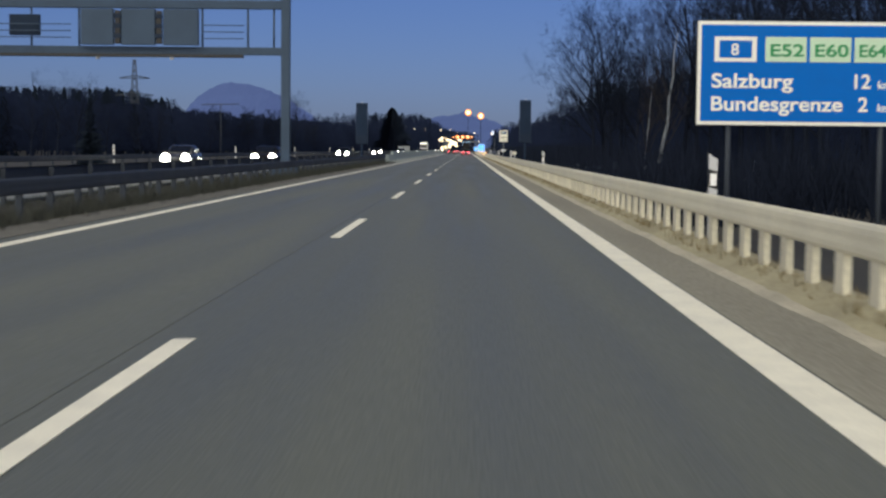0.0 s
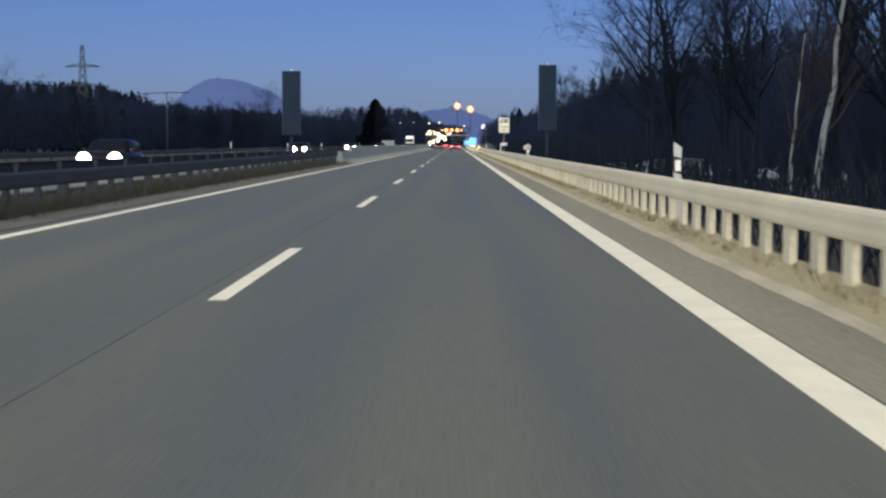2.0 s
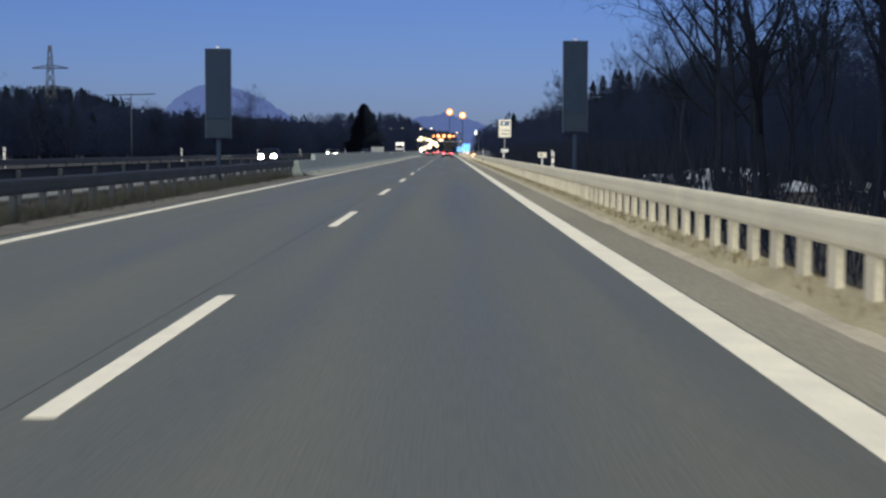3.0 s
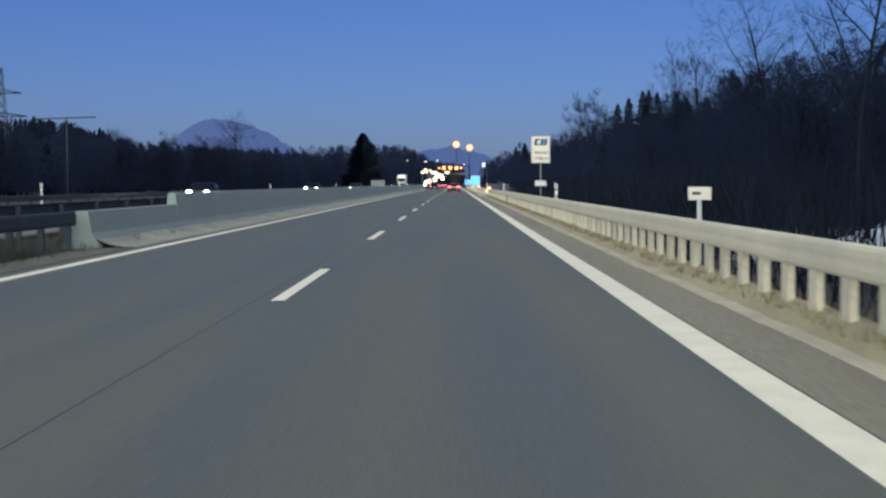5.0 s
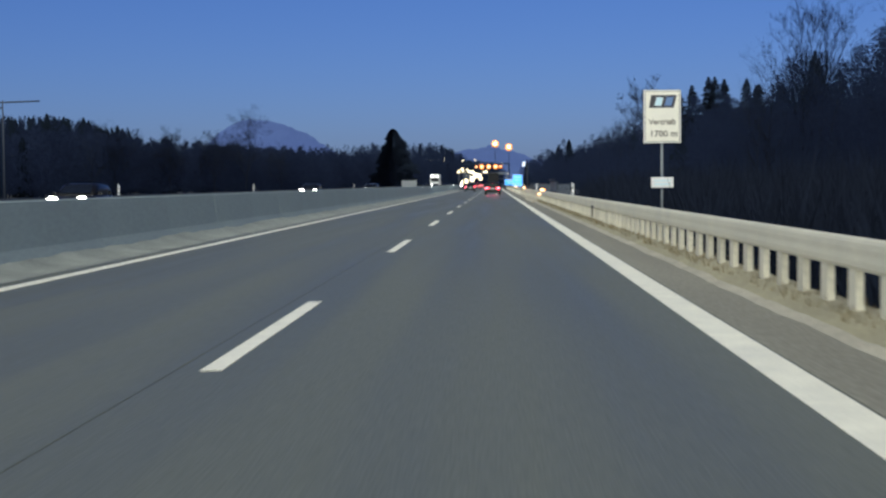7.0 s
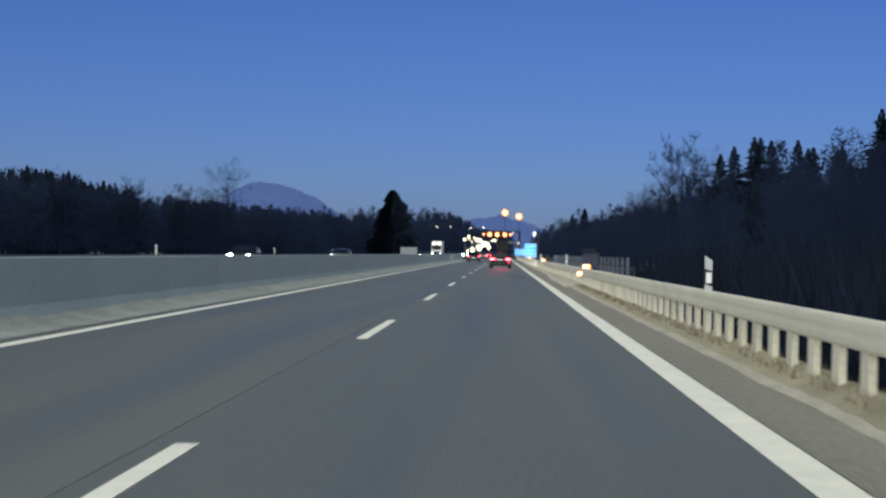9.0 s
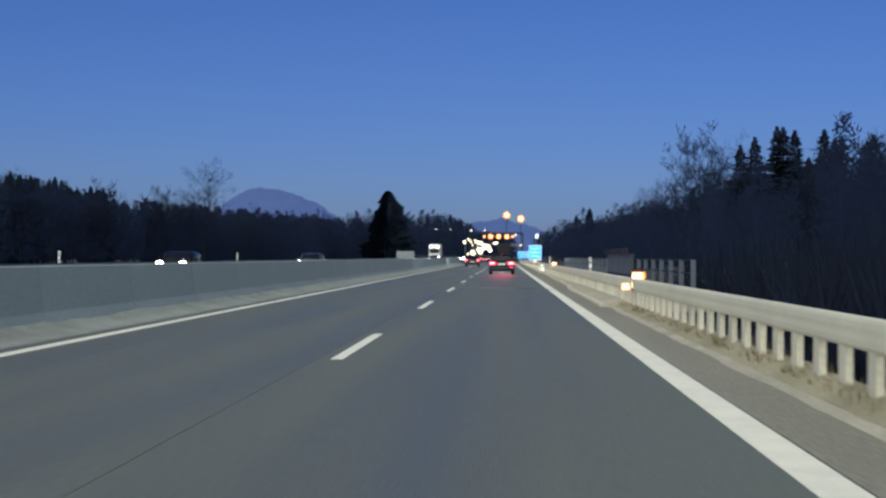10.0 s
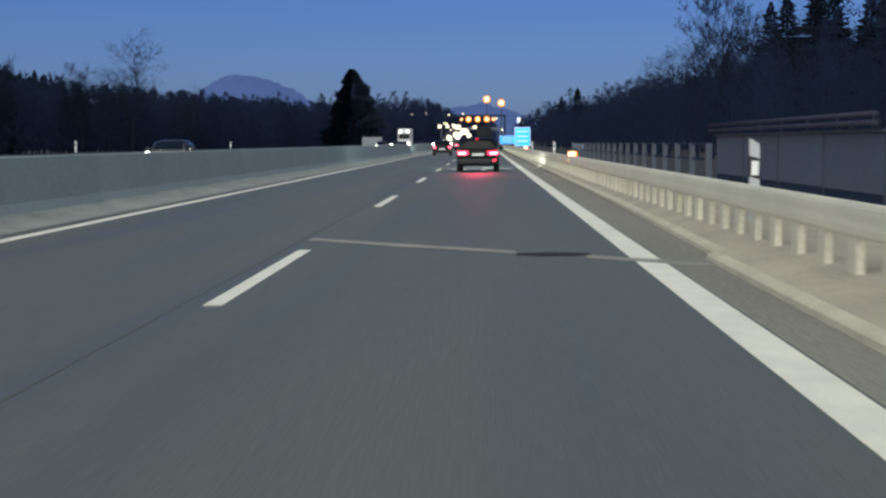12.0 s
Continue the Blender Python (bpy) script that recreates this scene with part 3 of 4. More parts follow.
for y in (251.2, 311, 371):
    warning_lamp(y)
side = holder("warning_lamp", (4.93, 252.2, 0), "small tilted amber warning light on the guard rail", "warning light", "warning lamps")
part("housing", cube(-0.13, 0.13, 0.0, 0.08, 0.47, 0.63, bevel=0.02), M["amber_lamp"], side, "orange lens housing")
part("light", cube(-0.12, 0.08, -0.02, -0.001, 0.485, 0.615, bevel=0.006), M["amber_reflector"], side, "glowing amber light")
part("bracket", cube(-0.03, 0.14, 0.081, 0.12, 0.50, 0.56, bevel=0.005), M["dark_steel"], side)


def blue_sign(x, y, w, z0, z1):
    h = holder("exit_sign", (x, y, 0), "blue reflective motorway sign with white border", "road sign", "blue signs")
    part("border", cube(-w / 2, w / 2, 0, 0.05, z0, z1, bevel=0.01), M["sign_white"], h, "white border")
    part("face", cube(-w / 2 + 0.06, w / 2 - 0.06, -0.008, -0.001, z0 + 0.06, z1 - 0.06), M["lit_blue"], h, "glowing blue face")
    for k in range(3):
        z = z0 + (z1 - z0) * (0.25 + 0.25 * k)
        part("print_bar", cube(-w * 0.33, w * 0.33, -0.014, -0.008, z, z + 0.12), M["sign_white"], h)
    for s in (-1, 1):
        part("post", tube(bmesh.new(), (s * w * 0.3, 0.08, -1.4), (s * w * 0.3, 0.08, z1 - 0.1), 0.04, n=8), M["steel"], h)


# Emission is added to brighten these reflective sign faces.
M["lit_blue"] = glowing("glowing blue sign face", (0.045, 0.34, 0.88), 1.25)
blue_sign(6.24, 428, 1.75, 0.75, 2.85)
blue_sign(5.9, 520, 2.6, 0.9, 2.3)


# ---- vehicles ----
def loft(bm, sections, mats=None):
    """Join cross-sections of equal length into a closed body; material per face by the function mats(face centre, normal)."""
    rows = [[bm.verts.new(p) for p in sec] for sec in sections]
    n = len(rows[0])
    for a, b in zip(rows, rows[1:]):
        for i in range(n):
            j = (i + 1) % n
            f = bm.faces.new((a[i], a[j], b[j], b[i]))
            f.smooth = True
    bm.faces.new(rows[0][::-1])
    bm.faces.new(rows[-1])
    bmesh.ops.recalc_face_normals(bm, faces=bm.faces)
    return bm


def section(y, w, z0, z1, tuck=0.12):
    w /= 2
    h = z1 - z0
    half = [(w * 0.86, z0), (w * 0.97, z0 + 0.12 * h), (w, z0 + 0.45 * h), (w * 0.985, z0 + 0.75 * h), (w * (1 - tuck * 0.5), z0 + 0.95 * h), (w * (1 - tuck), z1)]
    return [Vector((x, y, z)) for x, z in half] + [Vector((-x, y, z)) for x, z in half[::-1]]


def car(kind, paint, label, lights):
    """A car with its tail at y = 0, facing along +y. kind: suv or sedan."""
    suv = kind == "suv"
    h = holder("car", (0, 0, 0), label, "car", "cars on the motorway")
    w, L = (1.80, 4.4) if suv else (1.78, 4.55)
    belt, roof, floor = (0.93, 1.44, 0.25) if suv else (0.93, 1.42, 0.24)
    body = loft(bmesh.new(), [section(0.0, w * 0.93, floor + 0.14, belt - 0.12), section(0.10, w * 0.97, floor + 0.06, belt - 0.02),
                              section(0.6, w, floor, belt), section(2.4, w, floor, belt), section(3.3, w, floor, belt - 0.02),
                              section(4.0, w * 0.96, floor, belt - 0.12), section(L - 0.08, w * 0.86, floor + 0.03, belt - 0.26), section(L, w * 0.78, floor + 0.1, belt - 0.36)])
    part("body", body, M[paint], h)
    t0, t1 = (0.12, 0.42) if suv else (0.55, 1.15)
    cabin = loft(bmesh.new(), [section(t0, w * 0.90, belt - 0.04, belt + 0.02, 0.05), section(t1, w * 0.87, belt - 0.04, roof - 0.06, 0.34),
                               section(1.7, w * 0.90, belt - 0.04, roof, 0.30), section(2.3, w * 0.90, belt - 0.04, roof - 0.03, 0.30), section(3.25, w * 0.88, belt - 0.06, belt, 0.06)])
    part("cabin", cabin, M[paint], h)
    g = bmesh.new()
    za, zb = belt + 0.08, roof - 0.16
    def on_slope(z):
        k = (z - belt) / (roof - 0.06 - belt)
        return t0 + (t1 - t0) * k - 0.025
    quad = [(-0.36 * w, on_slope(za), za), (0.36 * w, on_slope(za), za), (0.27 * w, on_slope(zb), zb), (-0.27 * w, on_slope(zb), zb)]
    lo = [g.verts.new(p) for p in quad]
    hi = [g.verts.new((p[0], p[1] + 0.03, p[2] - 0.01)) for p in quad]
    g.faces.new(lo)
    for i in range(4):
        g.faces.new((lo[i], lo[(i + 1) % 4], hi[(i + 1) % 4], hi[i]))
    part("rear_window", g, M["glass"], h, "dark rear window")
    g = bmesh.new()
    zc = belt + 0.06
    quad = [(-0.38 * w, 3.17, zc), (0.38 * w, 3.17, zc), (0.32 * w, 2.44, roof - 0.10), (-0.32 * w, 2.44, roof - 0.10)]
    lo = [g.verts.new((x, y + 0.03, z + 0.03)) for x, y, z in quad]
    hi = [g.verts.new(p) for p in quad]
    g.faces.new(lo)
    for i in range(4):
        g.faces.new((lo[i], lo[(i + 1) % 4], hi[(i + 1) % 4], hi[i]))
    part("windscreen", g, M["glass"], h, "dark windscreen")
    for s in (-1, 1):
        part("side_window", cube(s * w * 0.41 - 0.02, s * w * 0.41 + 0.02, t1 + 0.15, 2.4, belt + 0.06, roof - 0.24, bevel=0.01), M["glass"], h)
        part("mirror", cube(s * (w / 2 + 0.09) - 0.09, s * (w / 2 + 0.09) + 0.09, 2.72, 2.86, belt - 0.02, belt + 0.14, bevel=0.03), M[paint], h)
        for y in (0.85, 3.55):
            wx = s * (w / 2 - 0.12)
            wheel = part("wheel", tube(bmesh.new(), (wx - 0.11, y, 0.33), (wx + 0.11, y, 0.33), 0.33, n=20), M["tyre"], h, "black tyre")
            part("rim", tube(bmesh.new(), (wx - 0.115, y, 0.33), (wx + 0.115, y, 0.33), 0.2, n=14), M["rim"], wheel, "alloy rim")
        zl = belt - (0.14 if suv else 0.16)
        lamp = cube(s * w * 0.345 - 0.22, s * w * 0.345 + 0.22, -0.015, 0.12, zl - 0.10, zl + 0.08, bevel=0.04) if suv else cube(s * w * 0.40 - 0.12, s * w * 0.40 + 0.12, -0.012, 0.12, zl - 0.09, zl + 0.08, bevel=0.03)
        tail = part("tail_lamp", lamp, M["red_lamp"] if "tail" in lights else M["glass"], h, "red tail lamp")
        if "tail" in lights:
            cx = s * w * (0.365 if suv else 0.40)
            part("lamp_core", cube(cx - (0.16 if suv else 0.075), cx + (0.16 if suv else 0.075), -0.03, -0.0155, zl - 0.06, zl + 0.045, bevel=0.006), M["lamp_heart"], tail, "pale glowing lamp core")
        # Headlamp ball is larger than the lamp, its glare put into the shape.
        part("headlamp", ball(bmesh.new(), (s * w * 0.345, L - 0.03, belt - 0.31), 0.28, flat=0.4), M["head_lamp"] if "head" in lights else M["glass"], h, "bright headlamp")
    zp = belt - (0.20 if suv else 0.32)
    part("number_plate", cube(-0.26, 0.26, -0.02, 0.0, zp - 0.055, zp + 0.055, bevel=0.004), M["plate"] if "tail" in lights else M["white_plastic"], h, "white number plate")
    part("bumper", cube(-w * 0.47, w * 0.47, -0.05, 0.14, floor + 0.08, floor + 0.30, bevel=0.05), M["black_plastic"], h, "dark bumper")
    if suv:
        part("fog_lamp", cube(w * 0.34, w * 0.42, -0.06, -0.04, floor + 0.22, floor + 0.27, bevel=0.01), M["red_lamp"] if "tail" in lights else M["glass"], h)
        part("brake_lamp", cube(-0.10, 0.10, t1 - 0.09, t1 - 0.04, roof - 0.08, roof - 0.068, bevel=0.005), M["red_lamp"] if "tail" in lights else M["glass"], h)
    return h


def put(ob, x, y, turn=0):
    ob.matrix_basis = pose(x, y, 0, 0, 0, turn)
    return ob


put(car("suv", "paint_black", "dark estate car with bright red tail lamps lit", "tail"), 1.80, 322)
put(car("sedan", "paint_black", "black saloon car with red tail lamps lit", "tail"), -1.95, 402)
for x, y in ((1.80, 326.6), (-1.95, 406.7)):
    beam = bpy.data.lights.new("car_headlight", "SPOT")
    beam.energy, beam.spot_size, beam.spot_blend, beam.shadow_soft_size, beam.color = 7500, radians(62), 0.5, 0.15, (1.0, 0.93, 0.72)
    ob = new("car_headlight", beam)
    ob.matrix_world = look((x, y, 0.68), (x, y + 30, 0.25))

tail_glow = bpy.data.lights.new("tail_lamp_light", "SPOT")
tail_glow.energy, tail_glow.spot_size, tail_glow.spot_blend, tail_glow.shadow_soft_size, tail_glow.color = 330, radians(70), 1.0, 0.8, (1.0, 0.03, 0.09)
new("tail_lamp_light", tail_glow).matrix_world = look((1.80, 321.7, 0.95), (1.80, 290, 0.45))

far_red = car("suv", "paint_grey", "dark car far ahead with red tail lamps lit", "tail")
put(far_red, 1.8, 420)
for x, y in ((1.9, 470), (-1.8, 500), (1.9, 560), (-1.9, 600), (1.8, 640)):
    copy_thing(far_red, pose(x, y, 0))
oncoming = car("sedan", "paint_grey", "dark grey oncoming saloon with headlamps lit", "head")
put(oncoming, -15.6, 92, 180)
oncoming_dark = put(car("suv", "paint_black", "dark oncoming car with headlamps lit", "head"), -12.3, 107, 180)
for x, y, o in ((-15.8, 219, oncoming_dark), (-12.2, 330, oncoming), (-15.6, 300, oncoming_dark), (-12, 470, oncoming), (-12, 520, oncoming), (-15.5, 560, oncoming),
                (-12, 590, oncoming), (-12, 640, oncoming), (-15.5, 690, oncoming), (-12, 720, oncoming), (-12, 780, oncoming), (-15.5, 800, oncoming), (-12, 850, oncoming), (-12, 880, oncoming), (-15.5, 900, oncoming), (-12, 925, oncoming), (-12, 960, oncoming), (-15.5, 985, oncoming), (-12, 1010, oncoming), (-12, 1060, oncoming), (-15.5, 1090, oncoming)):
    copy_thing(o, pose(x, y, 0, 0, 0, 180))


def lorry(x, y, turn, label, paint, lights):
    h = holder("lorry", (0, 0, 0), label, "lorry", "lorries")
    part("box", cube(-1.25, 1.25, 0, 8.5, 1.0, 3.9, bevel=0.05), M[paint], h)
    part("cab", cube(-1.22, 1.22, 8.7, 10.6, 0.6, 3.3, bevel=0.15), M[paint], h)
    part("windscreen", cube(-1.05, 1.05, 10.58, 10.63, 1.9, 2.9, bevel=0.02), M["glass"], h)
    part("chassis", cube(-0.9, 0.9, 0.2, 10.3, 0.55, 0.98, bevel=0.03), M["black_plastic"], h)
    for s in (-1, 1):
        for yy in (1.4, 2.7, 9.4):
            part("wheel", tube(bmesh.new(), (s * 1.08 - 0.15, yy, 0.5), (s * 1.08 + 0.15, yy, 0.5), 0.5, n=18), M["tyre"], h)
        part("headlamp", ball(bmesh.new(), (s * 0.9, 10.62, 0.95), 0.15, flat=0.4), M["head_lamp"] if lights == "head" else M["glass"], h)
        part("tail_lamp", cube(s * 1.0 - 0.16, s * 1.0 + 0.16, -0.04, 0.0, 0.85, 1.05, bevel=0.02), M["red_lamp"] if lights == "tail" else M["glass"], h)
        if lights == "head":
            part("roof_lamp", ball(bmesh.new(), (s * 0.7, 10.5, 3.35), 0.12, flat=0.5), M["head_lamp"], h)
    h.matrix_basis = pose(x, y, 0, 0, 0, turn)
    return h


lorry(-13.6, 565, 180, "white oncoming lorry with headlamps lit", "paint_white", "head")
lorry(1.9, 520, 0, "black lorry far ahead with red tail lamps", "paint_black", "tail")


# ---- lights far ahead ----
def amber_gantry():
    h = holder("warning_gantry", (0, 594, 0), "far gantry with a row of amber warning lights", "sign gantry")
    for x in (-6.6, 6.4):
        part("column", cube(x - 0.18, x + 0.18, -0.2, 0.2, -0.5, 7.2, bevel=0.03), M["panel"], h)
    part("beam", cube(-6.6, 6.4, -0.2, 0.2, 6.85, 7.2, bevel=0.03), M["panel"], h)
    for x, r in ((-3.05, 0.30), (-1.5, 0.62), (0.5, 0.62), (2.5, 0.62), (3.95, 0.34)):
        part("backing", cube(x - r - 0.12, x + r + 0.12, -0.35, -0.2, 6.2 - r - 0.12, 6.2 + r + 0.12, bevel=0.05), M["black_plastic"], h)
        part("amber_light", ball(bmesh.new(), (x, -0.42, 6.2), r, flat=0.4, seg=14), M["amber_lamp"], h, "round amber warning light")
        part("core", ball(bmesh.new(), (x, -0.64, 6.2), r * 0.45, flat=0.4, seg=12), M["sodium_core"], h, "white-hot lamp core")


amber_gantry()


def lit_panel():
    h = holder("lit_sign", (0, 700, 0), "far pale blue lit sign over the lanes", "road sign")
    part("panel", cube(0.1, 3.7, 0, 0.3, 2.95, 5.05, bevel=0.05), M["dark_steel"], h)
    part("face", cube(0.2, 3.6, -0.05, -0.002, 3.05, 4.95), glowing("pale blue lit face", (0.35, 0.65, 1.0), 1.0), h, "pale blue glowing face")
    part("beam", cube(-7.0, 6.6, 0.32, 0.6, 4.8, 5.3, bevel=0.04), M["dark_steel"], h)
    for x in (-7.0, 6.6):
        part("column", cube(x - 0.15, x + 0.15, 0.3, 0.62, -0.4, 5.3, bevel=0.03), M["dark_steel"], h)


lit_panel()


def street_light(x, y, z, lamp, label, r, arm=-1.5):
    h = holder("street_light", (x, y, 0), label, "street light", "street lights")
    part("mast", tube(bmesh.new(), (0, 0, -1.5), (0, 0, z), 0.16, 0.08, n=8), M["dark_steel"], h)
    part("arm", tube(bmesh.new(), (0, 0, z), (arm, 0, z + 0.3), 0.06, n=6), M["dark_steel"], h)
    part("lamp", ball(bmesh.new(), (arm, -0.1, z + 0.2), r, flat=0.5), M[lamp], h, "glowing lamp head")


# Masts are added; the balls imitate glare of far lamps and vehicle headlamps.
for x, y, z, r, arm in ((-28.7, 900, 12.8, 0.25, -1.5), (-22.4, 900, 13.0, 0.28, 1.2), (-13.0, 900, 12.6, 0.28, 0.8), (-7.8, 950, 13.7, 0.28, -2.0), (-9.2, 640, 5.0, 0.34, -1.5), (-9.3, 700, 6.4, 0.4, 1.2), (-4.9, 660, 4.9, 0.46, 0.8), (-2.4, 620, 3.5, 0.5, -2.0), (-0.9, 740, 5.6, 0.43, -1.5), (6.8, 900, 10.9, 0.28, 1.2), (-9.3, 800, 7.1, 0.31, 0.8), (-3.3, 850, 9.3, 0.28, -2.0), (-4.5, 600, 2.7, 0.43, -1.5), (2.4, 820, 5.1, 0.28, 1.2), (8.8, 860, 5.8, 0.25, 0.8), (18.6, 1000, 11.6, 0.37, -2.0), (-11.5, 860, 5.8, 0.31, -1.5), (-5.6, 690, 2.6, 0.62, -1.0), (-7.4, 660, 2.0, 0.66, -1.0), (-6.9, 720, 5.4, 0.60, -1.0), (-4.2, 700, 4.1, 0.66, -1.0), (-8.6, 680, 1.5, 0.70, -1.0), (-3.2, 760, 3.2, 0.55, -1.0), (-6.2, 780, 3.9, 0.55, -1.0), (-10.2, 760, 6.2, 0.40, -1.0), (-2.0, 800, 6.0, 0.45, -1.0), (3.1, 740, 3.0, 0.40, 1.0)):
    if -7 < x < 8:
        arm = x + 7 if x < 1 else x - 8.6
    street_light(x - arm, y, z, "white_lamp", "added mast with a white ball of lamp glare", r * 1.25, arm)


def high_mast(x, y, z):
    h = holder("high_mast", (x, y, 0), "very tall mast with orange floodlights far away", "street light", "high masts")
    part("mast", tube(bmesh.new(), (0, 0, -2), (0, 0, z), 0.5, 0.3, n=8), M["panel"], h)
    part("head_frame", tube(bmesh.new(), (0, 1.5, z - 1.6), (0, 1.5, z + 1.0), 2.0, n=16), M["panel"], h)
    # Oversized orange ball and white heart paint the floodlight's glare.
    part("floodlight", ball(bmesh.new(), (0, -1.0, z), 4.4, flat=0.5, seg=18), M["sodium_lamp"], h, "orange floodlight ball enlarged to its glare")
    part("bulb", ball(bmesh.new(), (0, -4.0, z), 2.3, flat=0.5, seg=14), M["sodium_core"], h, "white-hot lamp core")


high_mast(4.1, 2000, 49.5)
high_mast(20.6, 2000, 45.3)


def far_sign():
    h = holder("lit_board", (24.0, 1228, 0), "small pale lit board on a tall far mast", "board")
    part("mast", tube(bmesh.new(), (0, 0.4, -2), (0, 0.4, 16.5), 0.22, 0.16, n=8), M["panel"], h)
    part("frame", cube(-1.9, 1.9, 0.0, 0.3, 13.0, 16.8, bevel=0.05), M["panel"], h)
    part("face", cube(-1.75, 1.75, -0.06, -0.002, 13.15, 16.65, bevel=0.02), glowing("pale lit board face", (0.62, 0.70, 0.86), 0.75), h, "pale lit face")


far_sign()


def billboard():
    h = holder("board_panel", (-22.0, 584, 0), "large pale grey board on posts beside the far road", "board")
    part("panel", cube(-2.15, 2.15, 0, 0.15, -0.2, 2.4, bevel=0.03), M["steel"], h)
    for s in (-1.6, 1.6):
        part("post", tube(bmesh.new(), (s, 0.2, -1.5), (s, 0.2, 2.6), 0.08, n=8), M["dark_steel"], h)


billboard()


# ---- trees ----
TWIG = [0.007, 0.10]


def limb(out, a, d, length, r, level, rng, spread, lift, counts):
    """One limb and, from it, its branches: tapered and a little crooked; thin twigs are flat slivers. out[0]: trunk, out[1]: crown."""
    verts, faces = out[0] if level == 0 else out[1]
    n = (7, 4, 3, 2, 1)[level]
    sides = (8, 5, 3, 2, 2)[level]
    pts, p, v = [a.copy()], a.copy(), d.normalized()
    wob = (TWIG[1], 0.20, 0.22, 0.25, 0.2)[level]
    for i in range(n):
        v = (v + Vector((rng.uniform(-1, 1), rng.uniform(-1, 1), rng.uniform(-0.6, 0.6) + lift)) * wob).normalized()
        p = p + v * (length / n)
        pts.append(p.copy())
    last = None
    for i, q in enumerate(pts):
        along = (pts[min(i + 1, n)] - pts[max(i - 1, 0)]).normalized()
        e1 = along.orthogonal().normalized()
        e2 = along.cross(e1)
        rr = r * (1 - 0.8 * i / n)
        base = len(verts)
        for k in range(sides):
            an = 2 * math.pi * k / sides
            verts.append(q + e1 * (rr * math.cos(an)) + e2 * (rr * math.sin(an)))
        if last is not None:
            if sides == 2:
                faces.append((last, last + 1, base + 1, base))
            else:
                for k in range(sides):
                    faces.append((last + k, last + (k + 1) % sides, base + (k + 1) % sides, base + k))
        last = base
    if level == 4:
        return
    for c in range(counts[level]):
        t = rng.uniform(0.25, 1.0) if level else 0.25 + 0.75 * (c + rng.random()) / counts[0]
        k = min(n - 1, int(t * n))
        at = pts[k].lerp(pts[k + 1], t * n - k)
        along = (pts[k + 1] - pts[k]).normalized()
        side = along.orthogonal().normalized()
        side.rotate(Matrix.Rotation(rng.uniform(0, 2 * math.pi), 3, along))
        nd = along * (1 - spread) + side * spread + Vector((0, 0, 0.22))
        ln = length * rng.uniform(0.34, 0.58) * (1.2 - 0.65 * t if level == 0 else 1.0)
        limb(out, at, nd, ln, max(TWIG[0], r * (1 - 0.75 * t) * 0.6), level + 1, rng, spread, lift, counts)


def raw_mesh(name, data, mat):
    me = bpy.data.meshes.new(name)
    me.from_pydata(data[0], [], data[1])
    me.materials.append(mat)
    me.polygons.foreach_set("use_smooth", [True] * len(me.polygons))
    return me


def bare_tree(seed, height, trunk_mat, twig_mat, spread, lift, label, group, name="bare_tree", counts=(14, 6, 5, 5)):
    rng = random.Random(seed)
    out = (([], []), ([], []))
    limb(out, Vector((0, 0, -0.4)), Vector((rng.uniform(-0.06, 0.06), rng.uniform(-0.06, 0.06), 1)), height * 0.9, height * 0.0115 + 0.02, 0, rng, spread, lift, counts)
    h = holder(name, (0, -60 - seed, -40), label, "tree", group)
    for nm, data, mat in (("trunk", out[0], trunk_mat), ("crown", out[1], twig_mat)):
        ob = new(nm, raw_mesh(nm, data, mat))
        ob.parent = h
    return h


def spruce(seed, height, width, power=0.85):
    rng = random.Random(seed)
    bm = bmesh.new()
    rows = int(height * 2.6)
    for k in range(rows):
        t = 1 - (1 - k / rows) ** 1.35
        z = height * (0.06 + 0.93 * t)
        reach = width * 0.5 * (1 - t) ** power * rng.uniform(0.55, 1.22) + 0.12
        n = max(7, int(reach * 5))
        for i in range(n):
            a = 2 * math.pi * (i + rng.random() * 0.8) / n + k
            ln = reach * rng.uniform(0.6, 1.12)
            c, s = math.cos(a), math.sin(a)
            up = rng.uniform(-0.30, -0.02) * ln
            wd = min(0.6, ln * 0.5) * rng.uniform(0.5, 1.0)
            base = Vector((0, 0, z))
            tip = Vector((c * ln, s * ln, z + up))
            mid = Vector((c * ln * 0.55, s * ln * 0.55, z + up * 0.3 + 0.05 * ln))
            l = mid + Vector((-s * wd, c * wd, -max(0.3, 0.3 * ln)))
            r = mid + Vector((s * wd, -c * wd, -max(0.3, 0.3 * ln)))
            vb, vt, vm, vl, vr = (bm.verts.new(q) for q in (base, tip, mid, l, r))
            for tri in ((vb, vl, vm), (vb, vm, vr), (vl, vt, vm), (vm, vt, vr)):
                bm.faces.new(tri)
    return bm


def spruce_tree(seed, hgt, wid, power=0.85):
    h = holder("spruce_tree", (0, -60 - seed, -40), "dark spruce in the woodland edge", "tree", "spruces")
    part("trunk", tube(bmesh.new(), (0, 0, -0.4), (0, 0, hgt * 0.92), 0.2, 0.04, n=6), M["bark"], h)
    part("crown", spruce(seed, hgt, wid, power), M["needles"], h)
    return h


